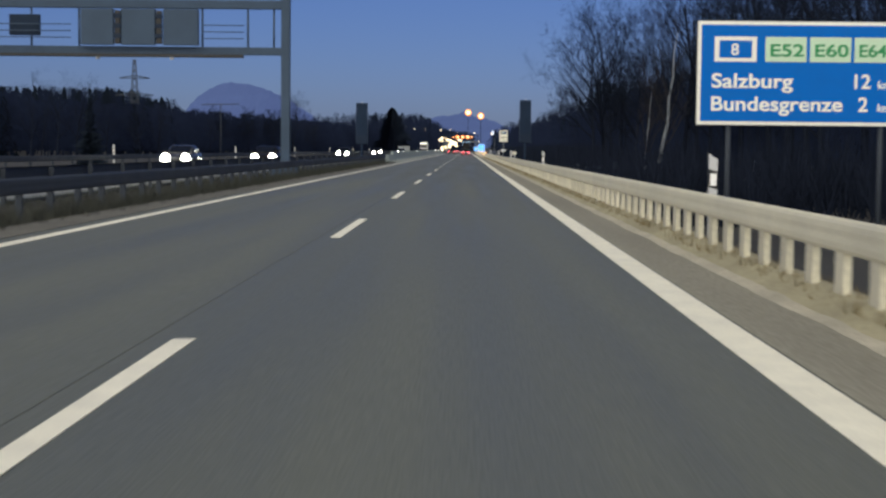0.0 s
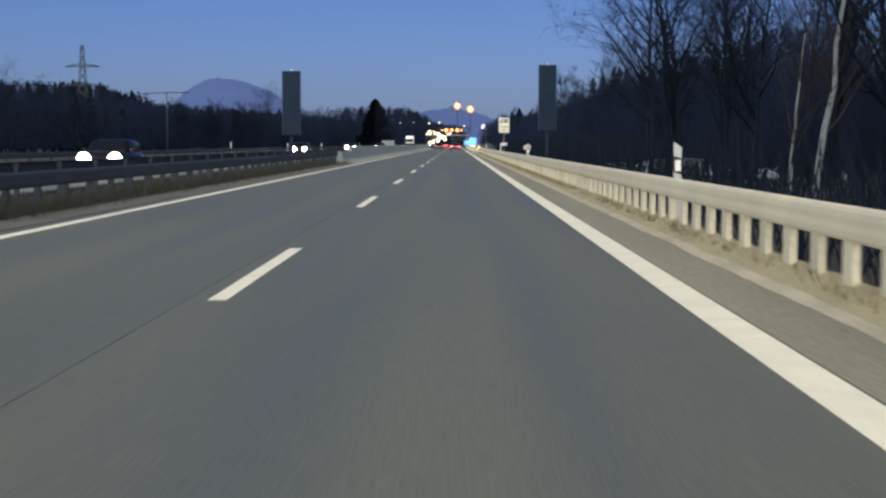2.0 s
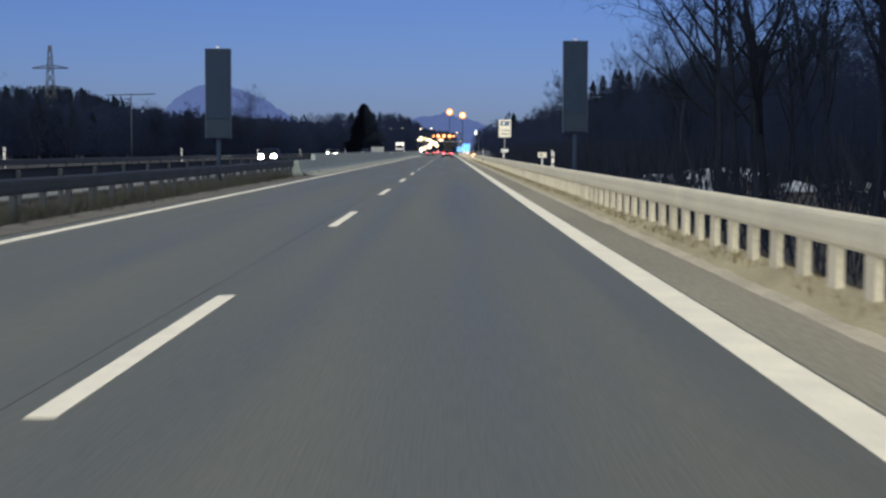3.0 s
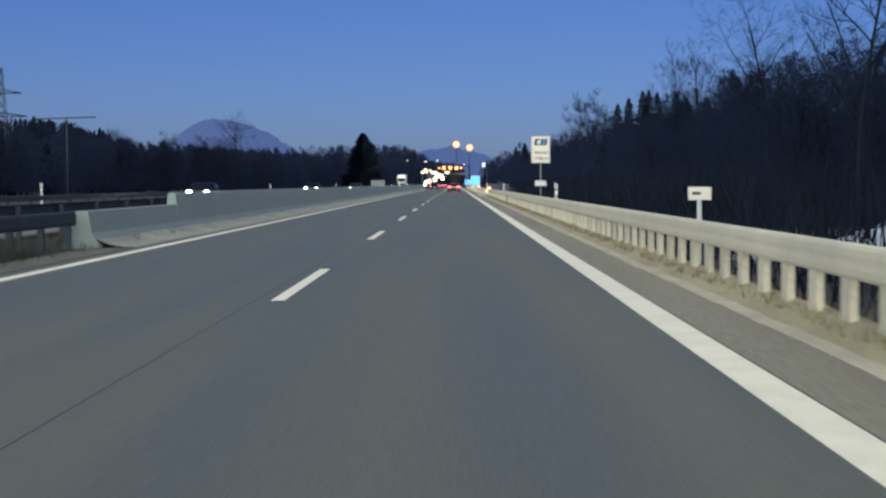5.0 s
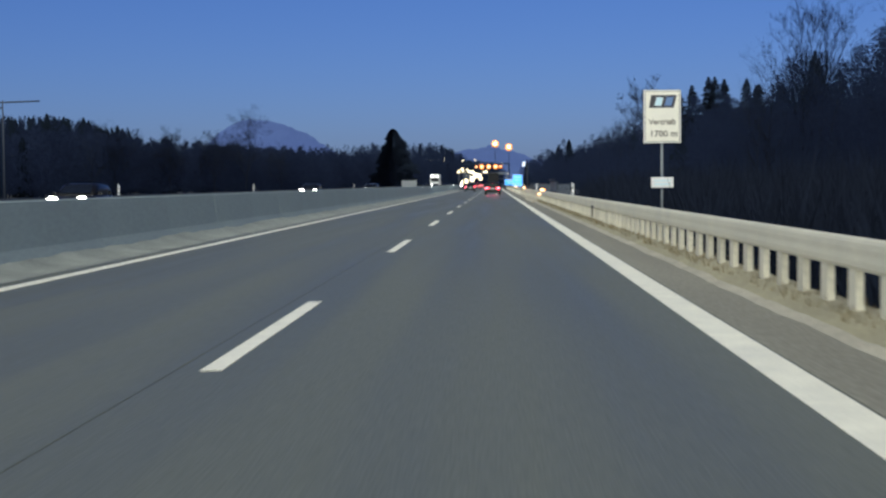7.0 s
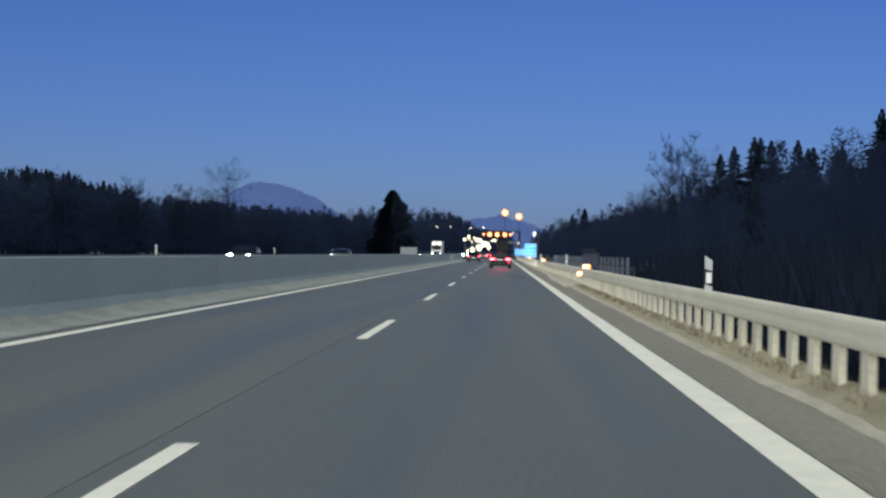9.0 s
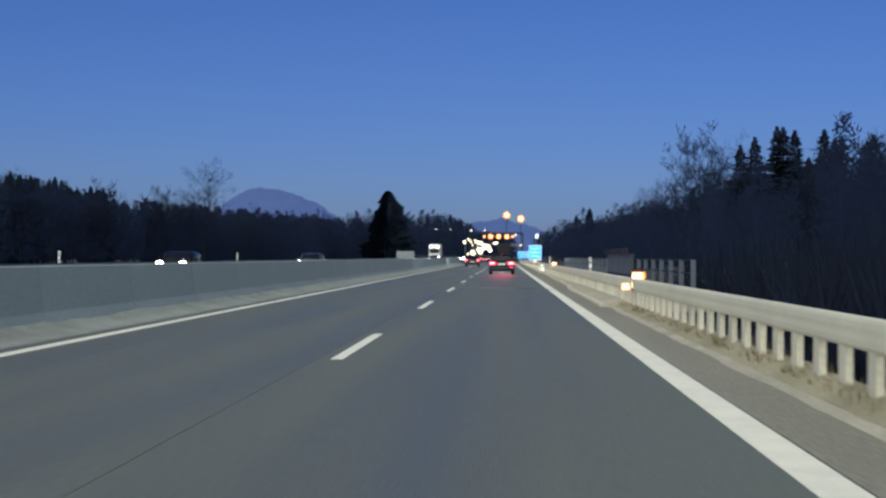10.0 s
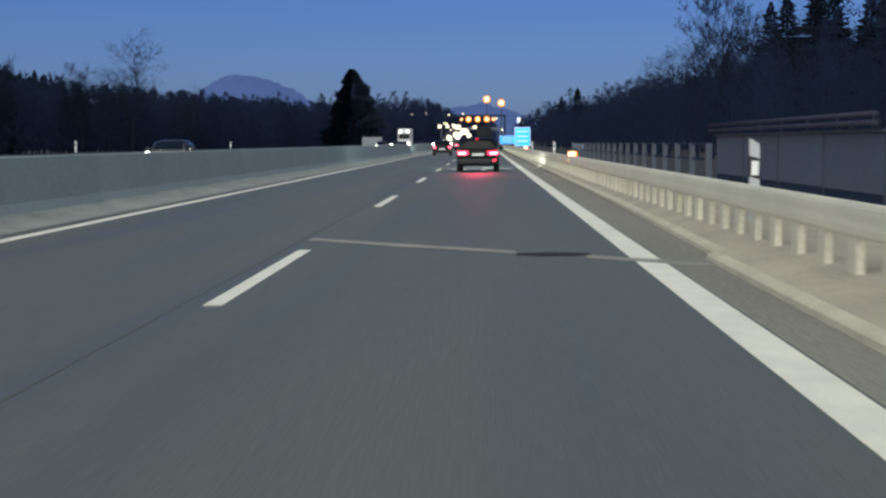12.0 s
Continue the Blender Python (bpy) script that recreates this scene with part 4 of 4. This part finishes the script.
def stand(first, x, y, scale, label=None, wide=1.0):
    """Plant a tree: the first planting moves the pattern tree itself, later ones are copies."""
    m = pose(x, y, ground_height(x, y) - 0.1, 0, 0, rng.uniform(0, 360)) @ Matrix.Diagonal((scale * wide, scale * wide, scale, 1))
    if first.location.z < -30:
        first.matrix_basis = m
        ob = first
    else:
        sc = first.scale.copy()
        ob = copy_thing(first, m @ Matrix.Diagonal((1 / sc.x, 1 / sc.y, 1 / sc.z, 1)))
    return tagged(ob, label) if label else ob


BARE = [bare_tree(s, 12, M["bark"], M["bark"], sp, li, "tall bare winter tree beside the motorway", "bare trees") for s, sp, li in ((11, 0.50, 0.25), (23, 0.58, 0.2), (37, 0.45, 0.3), (41, 0.62, 0.1))]
LIGHT = [bare_tree(s, 12, M["bark"], M["bark"], sp, li, "bare winter tree in the far woodland", "bare trees", counts=(13, 6, 5, 3)) for s, sp, li in ((53, 0.52, 0.25), (61, 0.56, 0.15))]
TWIG[0] = 0.017
WIDE = [bare_tree(s, 12, M["bark"], M["bark"], sp, li, "large bare tree with a wide crown at the woodland edge", "bare trees", counts=(16, 8, 6, 5)) for s, sp, li in ((91, 0.58, 0.2), (97, 0.62, 0.12))]
TWIG[0] = 0.007
TWIG[1] = 0.17
BIRCH = bare_tree(77, 11, M["birch"], M["birch_twig"], 0.45, 0.1, "slim crooked birch with white bark among dark trees", "birches", "birch_tree")
TWIG[1] = 0.10
SPRUCE = [spruce_tree(s, hgt, wid, pw) for s, hgt, wid, pw in ((3, 14, 6.4, 0.95), (8, 17, 7.4, 0.95), (13, 12, 6.2, 0.95))]

rng = random.Random(4)


def bare(x, y, s, label=None, kinds=None):
    return stand(rng.choice(kinds or BARE), x, y, s, label)


def fir(x, y, s, label=None, k=None, wide=1.0):
    return stand(SPRUCE[k] if k is not None else rng.choice(SPRUCE[:3]), x, y, s, label, wide)


# woodland on the right: tall bare trees, birches, brush
for k in range(31):
    y = rng.uniform(36, 150)
    x = rng.uniform(12.5, 36)
    if 56 < y < 97 and x < 15.5:
        x += 6
    if y > 138 and x < 19:
        x += 8
    bare(x, y, rng.uniform(0.85, 1.35))
for k in range(13):
    bare(rng.uniform(16.5, 25), rng.uniform(78, 106), rng.uniform(0.9, 1.3))
for x, y, k in ((12.6, 126, 1.15), (14.5, 131, 1.2), (13.2, 119, 1.0)):
    bare(x, y, k)
for k in range(34):
    y = rng.uniform(165, 262)
    x = rng.uniform(20, 44)
    bare(x, y, rng.uniform(0.6, 0.88), None, LIGHT)
for k in range(9):
    bare(rng.uniform(11.6, 18) + (0.8 if k < 3 else 11), rng.uniform(97, 107), rng.uniform(0.8, 1.15))
for x, y, k in ((26.8, 228, 1.32), (24.6, 232, 0.95), (29.4, 226, 1.0), (17.8, 170, 1.0), (19.4, 167, 0.9), (24.0, 262, 1.08), (26.5, 268, 1.12)):
    bare(x, y, k)
for x, y, s in ((14.2, 94.5, 1.05), (13.5, 94.9, 0.62)):
    stand(BIRCH, x, y, s)
for k in range(4):
    fir(rng.uniform(24, 40), rng.uniform(60, 270), rng.uniform(0.42, 0.6), None, None, 1.5)
for x, y, s, k in ((39.2, 459, 1.04, 1), (49.3, 467, 1.10, 1), (44, 480, 1.0, 0), (53, 462, 1.05, 1), (58, 450, 1.1, 0), (62, 440, 1.2, 1), (46, 452, 0.95, 2), (42.3, 464, 1.1, 1), (44.8, 458, 1.15, 1), (47.2, 466, 1.15, 1), (54.5, 456, 1.15, 0), (51.5, 478, 1.0, 0), (56, 468, 0.95, 1), (60, 463, 1.05, 0), (66, 455, 1.1, 1), (68, 446, 1.15, 0), (64, 470, 1.0, 2), (31.8, 854, 1.1, 1)):
    fir(x, y, s, "tall spruce on the wooded slope", k, 1.9)
fir(-34.2, 142, 0.50, "lone dark spruce before the far woodland", 0, 1.25)
for k in range(24):
    y = rng.uniform(200, 640)
    bare((-69 if y < 450 else -69 + (y - 450) * 0.14) - rng.uniform(0, 8), y, rng.uniform(0.85, 1.2), "bare tree along the far woodland edge", LIGHT)
for k in range(26):
    bare(rng.uniform(26, 60), rng.uniform(380, 520), rng.uniform(0.8, 1.2), "bare tree on the wooded slope", LIGHT)
# big dark conifer left of the far road
def broad_conifer(x, y, hgt, wid, seed, label):
    """A dense old conifer: sprays of needles hung all through a rounded cone with an uneven outline."""
    r = random.Random(seed)
    verts, faces = [], []
    lobes = [(r.uniform(0, 6.28), r.uniform(0.08, 0.85), r.uniform(0.06, 0.20)) for _ in range(46)]
    for k in range(9500):
        t = r.random() ** 1.15
        env = min(1.0, (t + 0.04) / 0.16) ** 0.5 * max(0.0, 1 - t) ** 0.64
        a = r.uniform(0, 6.28)
        env *= 1 + sum(g * math.exp(-((t - q) / 0.035) ** 2) * math.cos(a - p) for p, q, g in lobes)
        d = wid / 2 * env * math.sqrt(r.random()) + 0.05
        c, sn = math.cos(a), math.sin(a)
        cx, cy, cz = d * c, d * sn, hgt * (0.03 + 0.97 * t) - 0.10 * d
        ln, w = r.uniform(0.4, 0.95), r.uniform(0.14, 0.34)
        dz = r.uniform(-0.45, 0.1)
        n = len(verts)
        verts += [(cx - c * ln * 0.4 - sn * w, cy - sn * ln * 0.4 + c * w, cz + 0.1), (cx - c * ln * 0.4 + sn * w, cy - sn * ln * 0.4 - c * w, cz - 0.22), (cx + c * ln * 0.7, cy + sn * ln * 0.7, cz + dz * ln)]
        faces.append((n, n + 1, n + 2))
    h = holder("conifer", (x, y, ground_height(x, y) - 0.1), label, "tree", "spruces")
    part("trunk", tube(bmesh.new(), (0, 0, -0.4), (0, 0, hgt * 0.95), 0.35, 0.05, n=8), M["bark"], h)
    crown = new("crown", raw_mesh("crown", (verts, faces), M["lifted_needles"]))
    crown.data.polygons.foreach_set("use_smooth", [False] * len(faces))
    crown.parent = h


broad_conifer(-27.3, 597, 18.4, 16.2, 5, "tall broad dark conifer beside the far road")
for x, y, s in ((-56.9, 512, 1.5), (-62, 500, 1.15), (-66, 470, 1.05), (-70, 440, 1.0), (-52, 540, 0.9)):
    bare(x, y, s, "bare tree standing above the woodland edge", WIDE)


bare(32.0, 452, 1.5, "large bare tree before the spruces on the slope", WIDE[:1])
bare(36.5, 458, 1.35, "bare tree before the spruces on the slope", WIDE[1:])
bare(29.0, 470, 1.1, "bare tree before the spruces on the slope", WIDE[1:])


def brush(name, label, count, area, hmin, hmax, mat):
    """Thickets of thin twigs as one sheet of stuff."""
    r = random.Random(99)
    verts, faces = [], []
    for k in range(count):
        x, y = area(r)
        if x < 27 and 56 < y < 168 and r.random() < 0.86:
            continue
        if (x < 9.2 and y > 248) or (x < 14 and y < 42):
            continue
        z = ground_height(x, y) - 0.1
        hgt = r.uniform(hmin, hmax)
        for q in range(6):
            dx, dy = r.uniform(-0.5, 0.5) * hgt * 0.7, r.uniform(-0.5, 0.5) * hgt * 0.7
            w = r.uniform(0.003, 0.009) * hgt
            ox, oy = x + r.uniform(-0.4, 0.4), y + r.uniform(-0.4, 0.4)
            top = z + hgt * r.uniform(0.45, 1.0)
            n = len(verts)
            verts += [(ox - w, oy, z), (ox + w, oy, z), (ox + dx * 0.5 + w, oy + dy * 0.5, (z + top) / 2), (ox + dx * 0.5 - w, oy + dy * 0.5, (z + top) / 2), (ox + dx, oy + dy, top)]
            faces += [(n, n + 1, n + 2, n + 3), (n + 3, n + 2, n + 4)]
    me = bpy.data.meshes.new(name)
    me.from_pydata(verts, [], faces)
    me.materials.append(mat)
    return tagged(new(name, me), label, "brush", "", "stuff")


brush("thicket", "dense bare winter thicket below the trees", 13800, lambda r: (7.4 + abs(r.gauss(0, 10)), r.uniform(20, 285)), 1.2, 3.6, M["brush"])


def far_forest(name, label, count, area, hmin, hmax, conifers, n_con=64, n_bare=90, fine=1.0, rise=0.0, base=ground_height):
    """Far woodland of many small crowns, joined as stuff."""
    r = random.Random(name)
    verts, faces, mats = [], [], []
    for k in range(count):
        x, y = area(r)
        z = base(x, y) - 0.5
        hgt = r.uniform(hmin, hmax) + rise * max(0.0, x - 21)
        con = r.random() < conifers
        wid = hgt * (0.24 if con else 0.36)
        for q in range(n_con if con else n_bare):
            t = r.random() if con else r.uniform(0.12, 1.0)
            reach = wid * (1 - t) ** 0.8 if con else wid * math.sin(math.pi * min(0.97, 0.25 + 0.75 * t)) + 0.1
            a = r.uniform(0, 6.28)
            rr = reach * r.uniform(0.15, 1.0)
            cx, cy, cz = x + rr * math.cos(a), y + rr * math.sin(a), z + hgt * t
            s = fine * hgt * (0.055 if con else r.uniform(0.02, 0.06))
            n = len(verts)
            if con:
                verts += [(cx - s, cy, cz - s * 0.9), (cx + s, cy + s * 0.4, cz - s * 0.9), (cx, cy, cz + s * 1.1)]
            else:
                an, ln, w = r.uniform(0.2, 2.94), s * r.uniform(1.0, 2.8) * (1.25 - 0.65 * t), s * r.uniform(0.10, 0.24)
                ca, sa = math.cos(an), math.sin(an)
                verts += [(cx - w * sa, cy, cz + w * ca), (cx + w * sa, cy + w * 0.4, cz - w * ca), (cx + ln * ca, cy, cz + ln * sa)]
            faces.append((n, n + 1, n + 2))
            mats.append(0 if con else 1)
        n = len(verts)
        verts += [(x - 0.16, y, z), (x + 0.16, y, z), (x, y, z + hgt * 0.8)]
        faces.append((n, n + 1, n + 2))
        mats.append(1)
    me = bpy.data.meshes.new(name)
    me.from_pydata(verts, [], faces)
    me.materials.append(M["needles"])
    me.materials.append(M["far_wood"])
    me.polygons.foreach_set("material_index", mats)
    return tagged(new(name, me), label, "woodland", "", "stuff")


def left_belt(r):
    y = r.uniform(120, 1000)
    edge = -70 - max(0, 420 - y) * 0.12 if y < 450 else -70 + (y - 450) * 0.14
    return edge - abs(r.gauss(0, 16)), y


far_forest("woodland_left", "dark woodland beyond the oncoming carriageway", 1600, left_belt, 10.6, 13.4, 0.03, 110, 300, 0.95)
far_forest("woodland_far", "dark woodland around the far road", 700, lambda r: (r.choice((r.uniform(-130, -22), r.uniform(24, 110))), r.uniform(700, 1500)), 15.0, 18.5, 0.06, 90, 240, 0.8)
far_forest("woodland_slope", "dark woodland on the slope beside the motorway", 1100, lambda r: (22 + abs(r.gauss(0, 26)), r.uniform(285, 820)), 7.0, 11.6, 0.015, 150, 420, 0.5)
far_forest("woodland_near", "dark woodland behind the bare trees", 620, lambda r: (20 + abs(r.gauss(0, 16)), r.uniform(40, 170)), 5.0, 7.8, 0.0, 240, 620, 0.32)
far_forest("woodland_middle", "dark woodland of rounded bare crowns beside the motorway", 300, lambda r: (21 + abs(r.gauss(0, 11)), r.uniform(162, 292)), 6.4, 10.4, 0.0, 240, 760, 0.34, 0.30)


def hill_height(x, y):
    """A low wooded hill where the far road bends away."""
    k = min(1.0, max(0.0, (8 - x) / 52))
    return 21 * k * k * (3 - 2 * k) * min(1.0, max(0.0, (y - 1230) / 70)) - 0.3


def wooded_hill():
    bm = bmesh.new()
    xs = [-420, -300, -200, -140, -100, -70, -50, -38, -28, -20, -12, -5, 2, 9]
    ys = [1225, 1240, 1255, 1270, 1285, 1300, 1340, 1420, 1520]
    grid = [[bm.verts.new((x, y, hill_height(x, y) + 0.4 * noise.noise(Vector((x * 0.1, y * 0.1, 0))))) for x in xs] for y in ys]
    for j in range(len(ys) - 1):
        for i in range(len(xs) - 1):
            bm.faces.new((grid[j][i], grid[j][i + 1], grid[j + 1][i + 1], grid[j + 1][i])).smooth = True
    thing("wooded_hill", bm, M["soil"], "low wooded hill beyond the far road", "hill", kind="structure")


wooded_hill()
far_forest("woodland_hill", "dark woodland on the far hill", 560, lambda r: (6 - abs(r.gauss(0, 70)), r.uniform(1238, 1345)), 8.5, 12.5, 0.08, 90, 190, 1.0, base=hill_height)


def rise_height(x, y):
    """A wooded rise far beyond the oncoming carriageway, falling in two steps."""
    k = min(1.0, max(0.0, (-151 - x) / 9)) * 13.0 + min(1.0, max(0.0, (-172 - x) / 9)) * 4.5
    return k * min(1.0, max(0.0, (y - 735) / 40)) - 0.3


def wooded_rise():
    bm = bmesh.new()
    xs = [-420, -340, -260, -200, -186, -181, -176, -172, -165, -160, -156, -151, -148]
    ys = [732, 745, 760, 775, 800, 840, 880, 930]
    grid = [[bm.verts.new((x, y, rise_height(x, y) + 0.3 * noise.noise(Vector((x * 0.1, y * 0.1, 5))))) for x in xs] for y in ys]
    for j in range(len(ys) - 1):
        for i in range(len(xs) - 1):
            bm.faces.new((grid[j][i], grid[j][i + 1], grid[j + 1][i + 1], grid[j + 1][i])).smooth = True
    thing("wooded_rise", bm, M["soil"], "wooded rise far beyond the oncoming carriageway", "hill", kind="structure")


wooded_rise()
far_forest("woodland_rise", "dark mixed woodland on the far rise", 480, lambda r: (-156 - r.uniform(0, 1) ** 1.3 * 170, r.uniform(772, 850)), 12.5, 15.6, 0.35, 110, 240, 0.9, base=rise_height)


def tufts(name, label, count, area, hmin, hmax, mat="dry_grass"):
    """Dry grass as many thin blades."""
    r = random.Random(name)
    verts, faces = [], []
    for k in range(count):
        x, y, z = area(r)
        hgt = r.uniform(hmin, hmax)
        for q in range(4):
            a, w = r.uniform(0, 6.28), r.uniform(0.004, 0.009)
            lean = hgt * r.uniform(0.1, 0.8)
            ox, oy = x + r.uniform(-0.06, 0.06), y + r.uniform(-0.06, 0.06)
            n = len(verts)
            verts += [(ox - w * math.sin(a), oy + w * math.cos(a), z), (ox + w * math.sin(a), oy - w * math.cos(a), z), (ox + lean * math.cos(a), oy + lean * math.sin(a), z + hgt)]
            faces.append((n, n + 1, n + 2))
    me = bpy.data.meshes.new(name)
    me.from_pydata(verts, [], faces)
    me.materials.append(M[mat])
    return tagged(new(name, me), label, "grass", "", "stuff")


tufts("verge_grass", "short dry grass along the verge", 6500, lambda r: (r.choice((r.uniform(4.80, 5.3), r.gauss(5.02, 0.07))), r.uniform(-2, 254), 0.09), 0.04, 0.13)
tufts("median_grass", "dark dry grass and weeds in the median", 5200, lambda r: (r.uniform(-8.2, -5.0), r.uniform(8, 150), -0.02), 0.06, 0.28, "weeds")
tufts("rail_weeds", "dark weeds under the median guard rail", 7000, lambda r: (r.gauss(-5.72, 0.15), r.uniform(-4, 137), -0.02), 0.08, 0.40, "weeds")


# pale snow patches on the woodland floor
def snow_patch(x, y, w, l, tall):
    bm = bmesh.new()
    bmesh.ops.create_icosphere(bm, subdivisions=3, radius=1)
    for v in bm.verts:
        k = 1 + 0.35 * noise.noise(v.co * 1.6 + Vector((x, y, 0)))
        v.co = Vector((v.co.x * w * k, v.co.y * l * k, max(-0.05, v.co.z) * tall * k))
    for f in bm.faces:
        f.smooth = True
    ob = thing("snow_patch", bm, M["snow"], "small patch of old snow on the woodland floor", "snow", "snow patches")
    ob.location = (x, y, ground_height(x, y))


for x, y, w, l in ((19.5, 129, 0.75, 0.9), (24.0, 129, 0.8, 0.9), (13.5, 135, 0.7, 0.9), (18.0, 135.5, 0.9, 0.9), (13.0, 147, 1.3, 1.4), (10.5, 152, 0.9, 1.2), (22.2, 120, 0.8, 1.2), (18.0, 120, 0.75, 1.2), (17.0, 130.5, 0.75, 1.0), (13.3, 131, 0.5, 0.9), (14.5, 151, 2.4, 5.0), (18.5, 159, 3.2, 5.0), (12.2, 143, 0.9, 2.6),
                   (22.0, 139, 1.2, 1.4), (28.0, 143, 1.7, 1.6), (22.5, 104, 1.2, 1.6), (25.5, 102, 1.5, 1.4), (24.0, 112, 1.2, 1.2)):
    snow_patch(x, y, w * (0.8 if 115 < y < 140 else 1), l, 1.1 if y < 115 else 0.34 if y < 140 else 0.6)


# ---- power line ----
def pylon(x, y, hgt):
    h = holder("power_pylon", (x, y, ground_height(x, y)), "lattice steel power pylon far beyond the woods", "pylon", "pylons")
    legs = bmesh.new()
    b = hgt * 0.07
    for sx in (-1, 1):
        for sy in (-1, 1):
            tube(legs, (sx * b, sy * b, 0), (sx * 0.3, sy * 0.3, hgt), 0.14, 0.08, n=4)
    for k in range(12):
        t, u = k / 12, (k + 1) / 12
        a, c = b * (1 - t) + 0.3 * t, b * (1 - u) + 0.3 * u
        for sy in (-1, 1):
            tube(legs, (-a, sy * a, hgt * t), (c, sy * c, hgt * u), 0.07, n=3)
            tube(legs, (a, sy * a, hgt * t), (-c, sy * c, hgt * u), 0.07, n=3)
    part("tower", legs, M["rail_dark"], h)
    for z, w in ((0.62, 0.20), (0.80, 0.16)):
        arm = bmesh.new()
        tube(arm, (-hgt * w, 0, hgt * z), (0, 0, hgt * (z + 0.03)), 0.12, n=4)
        tube(arm, (hgt * w, 0, hgt * z), (0, 0, hgt * (z + 0.03)), 0.12, n=4)
        tube(arm, (-hgt * w, 0, hgt * z), (hgt * w, 0, hgt * z), 0.12, n=4)
        part("cross_arm", arm, M["rail_dark"], h)
    return h


pylon(-90.7, 421.5, 26.3)


def utility_pole(x, y, hgt):
    h = holder("utility_pole", (x, y, ground_height(x, y)), "slim pole with a wide cross arm by the woods", "pole")
    part("mast", tube(bmesh.new(), (0, 0, -0.5), (0, 0, hgt), 0.11, 0.07, n=8), M["rail_dark"], h)
    part("cross_arm", tube(bmesh.new(), (-4.0, 0, hgt - 0.3), (3.8, 0, hgt - 0.1), 0.09, n=6), M["rail_dark"], h)


utility_pole(-48, 306, 11.0)

# ---- mountains ----
def mountain(name, cx, y, base, crest, label):
    """A far ridge: crest is a function of the way across from -1 to 1."""
    bm = bmesh.new()
    n, rows = 140, 8
    grid = []
    for j in range(rows + 1):
        t = j / rows
        row = []
        for i in range(n + 1):
            u = -1 + 2 * i / n
            z = crest(u) * t + ((7 * noise.noise(Vector((u * 9, t * 4, cx))) + 6 * noise.noise(Vector((u * 31, t * 4, cx)))) * t)
            row.append(bm.verts.new((cx + u * base, y + 500 * t + 40 * noise.noise(Vector((u * 7, t * 5, 3))), z - 10)))
        grid.append(row)
    for j in range(rows):
        for i in range(n):
            bm.faces.new((grid[j][i], grid[j][i + 1], grid[j + 1][i + 1], grid[j + 1][i])).smooth = True
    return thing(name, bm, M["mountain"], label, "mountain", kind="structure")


# Haze is painted on: blue base colour plus a faint blue emission.
M["mountain"] = material("far mountain with painted haze", (0.03, 0.045, 0.085), 1.0, 0, 0.25, 0.01, 0.08, 0.0, 0.0)
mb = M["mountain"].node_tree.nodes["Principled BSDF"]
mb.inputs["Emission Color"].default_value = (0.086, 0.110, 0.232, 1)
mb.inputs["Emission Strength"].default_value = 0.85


def dome(u):
    left, right = 0.40, 0.75
    k = abs((u + 0.25) / (left if u < -0.25 else right))
    return 72 + 145 * max(0, 1 - k ** 1.9) - 25 * max(0, u)


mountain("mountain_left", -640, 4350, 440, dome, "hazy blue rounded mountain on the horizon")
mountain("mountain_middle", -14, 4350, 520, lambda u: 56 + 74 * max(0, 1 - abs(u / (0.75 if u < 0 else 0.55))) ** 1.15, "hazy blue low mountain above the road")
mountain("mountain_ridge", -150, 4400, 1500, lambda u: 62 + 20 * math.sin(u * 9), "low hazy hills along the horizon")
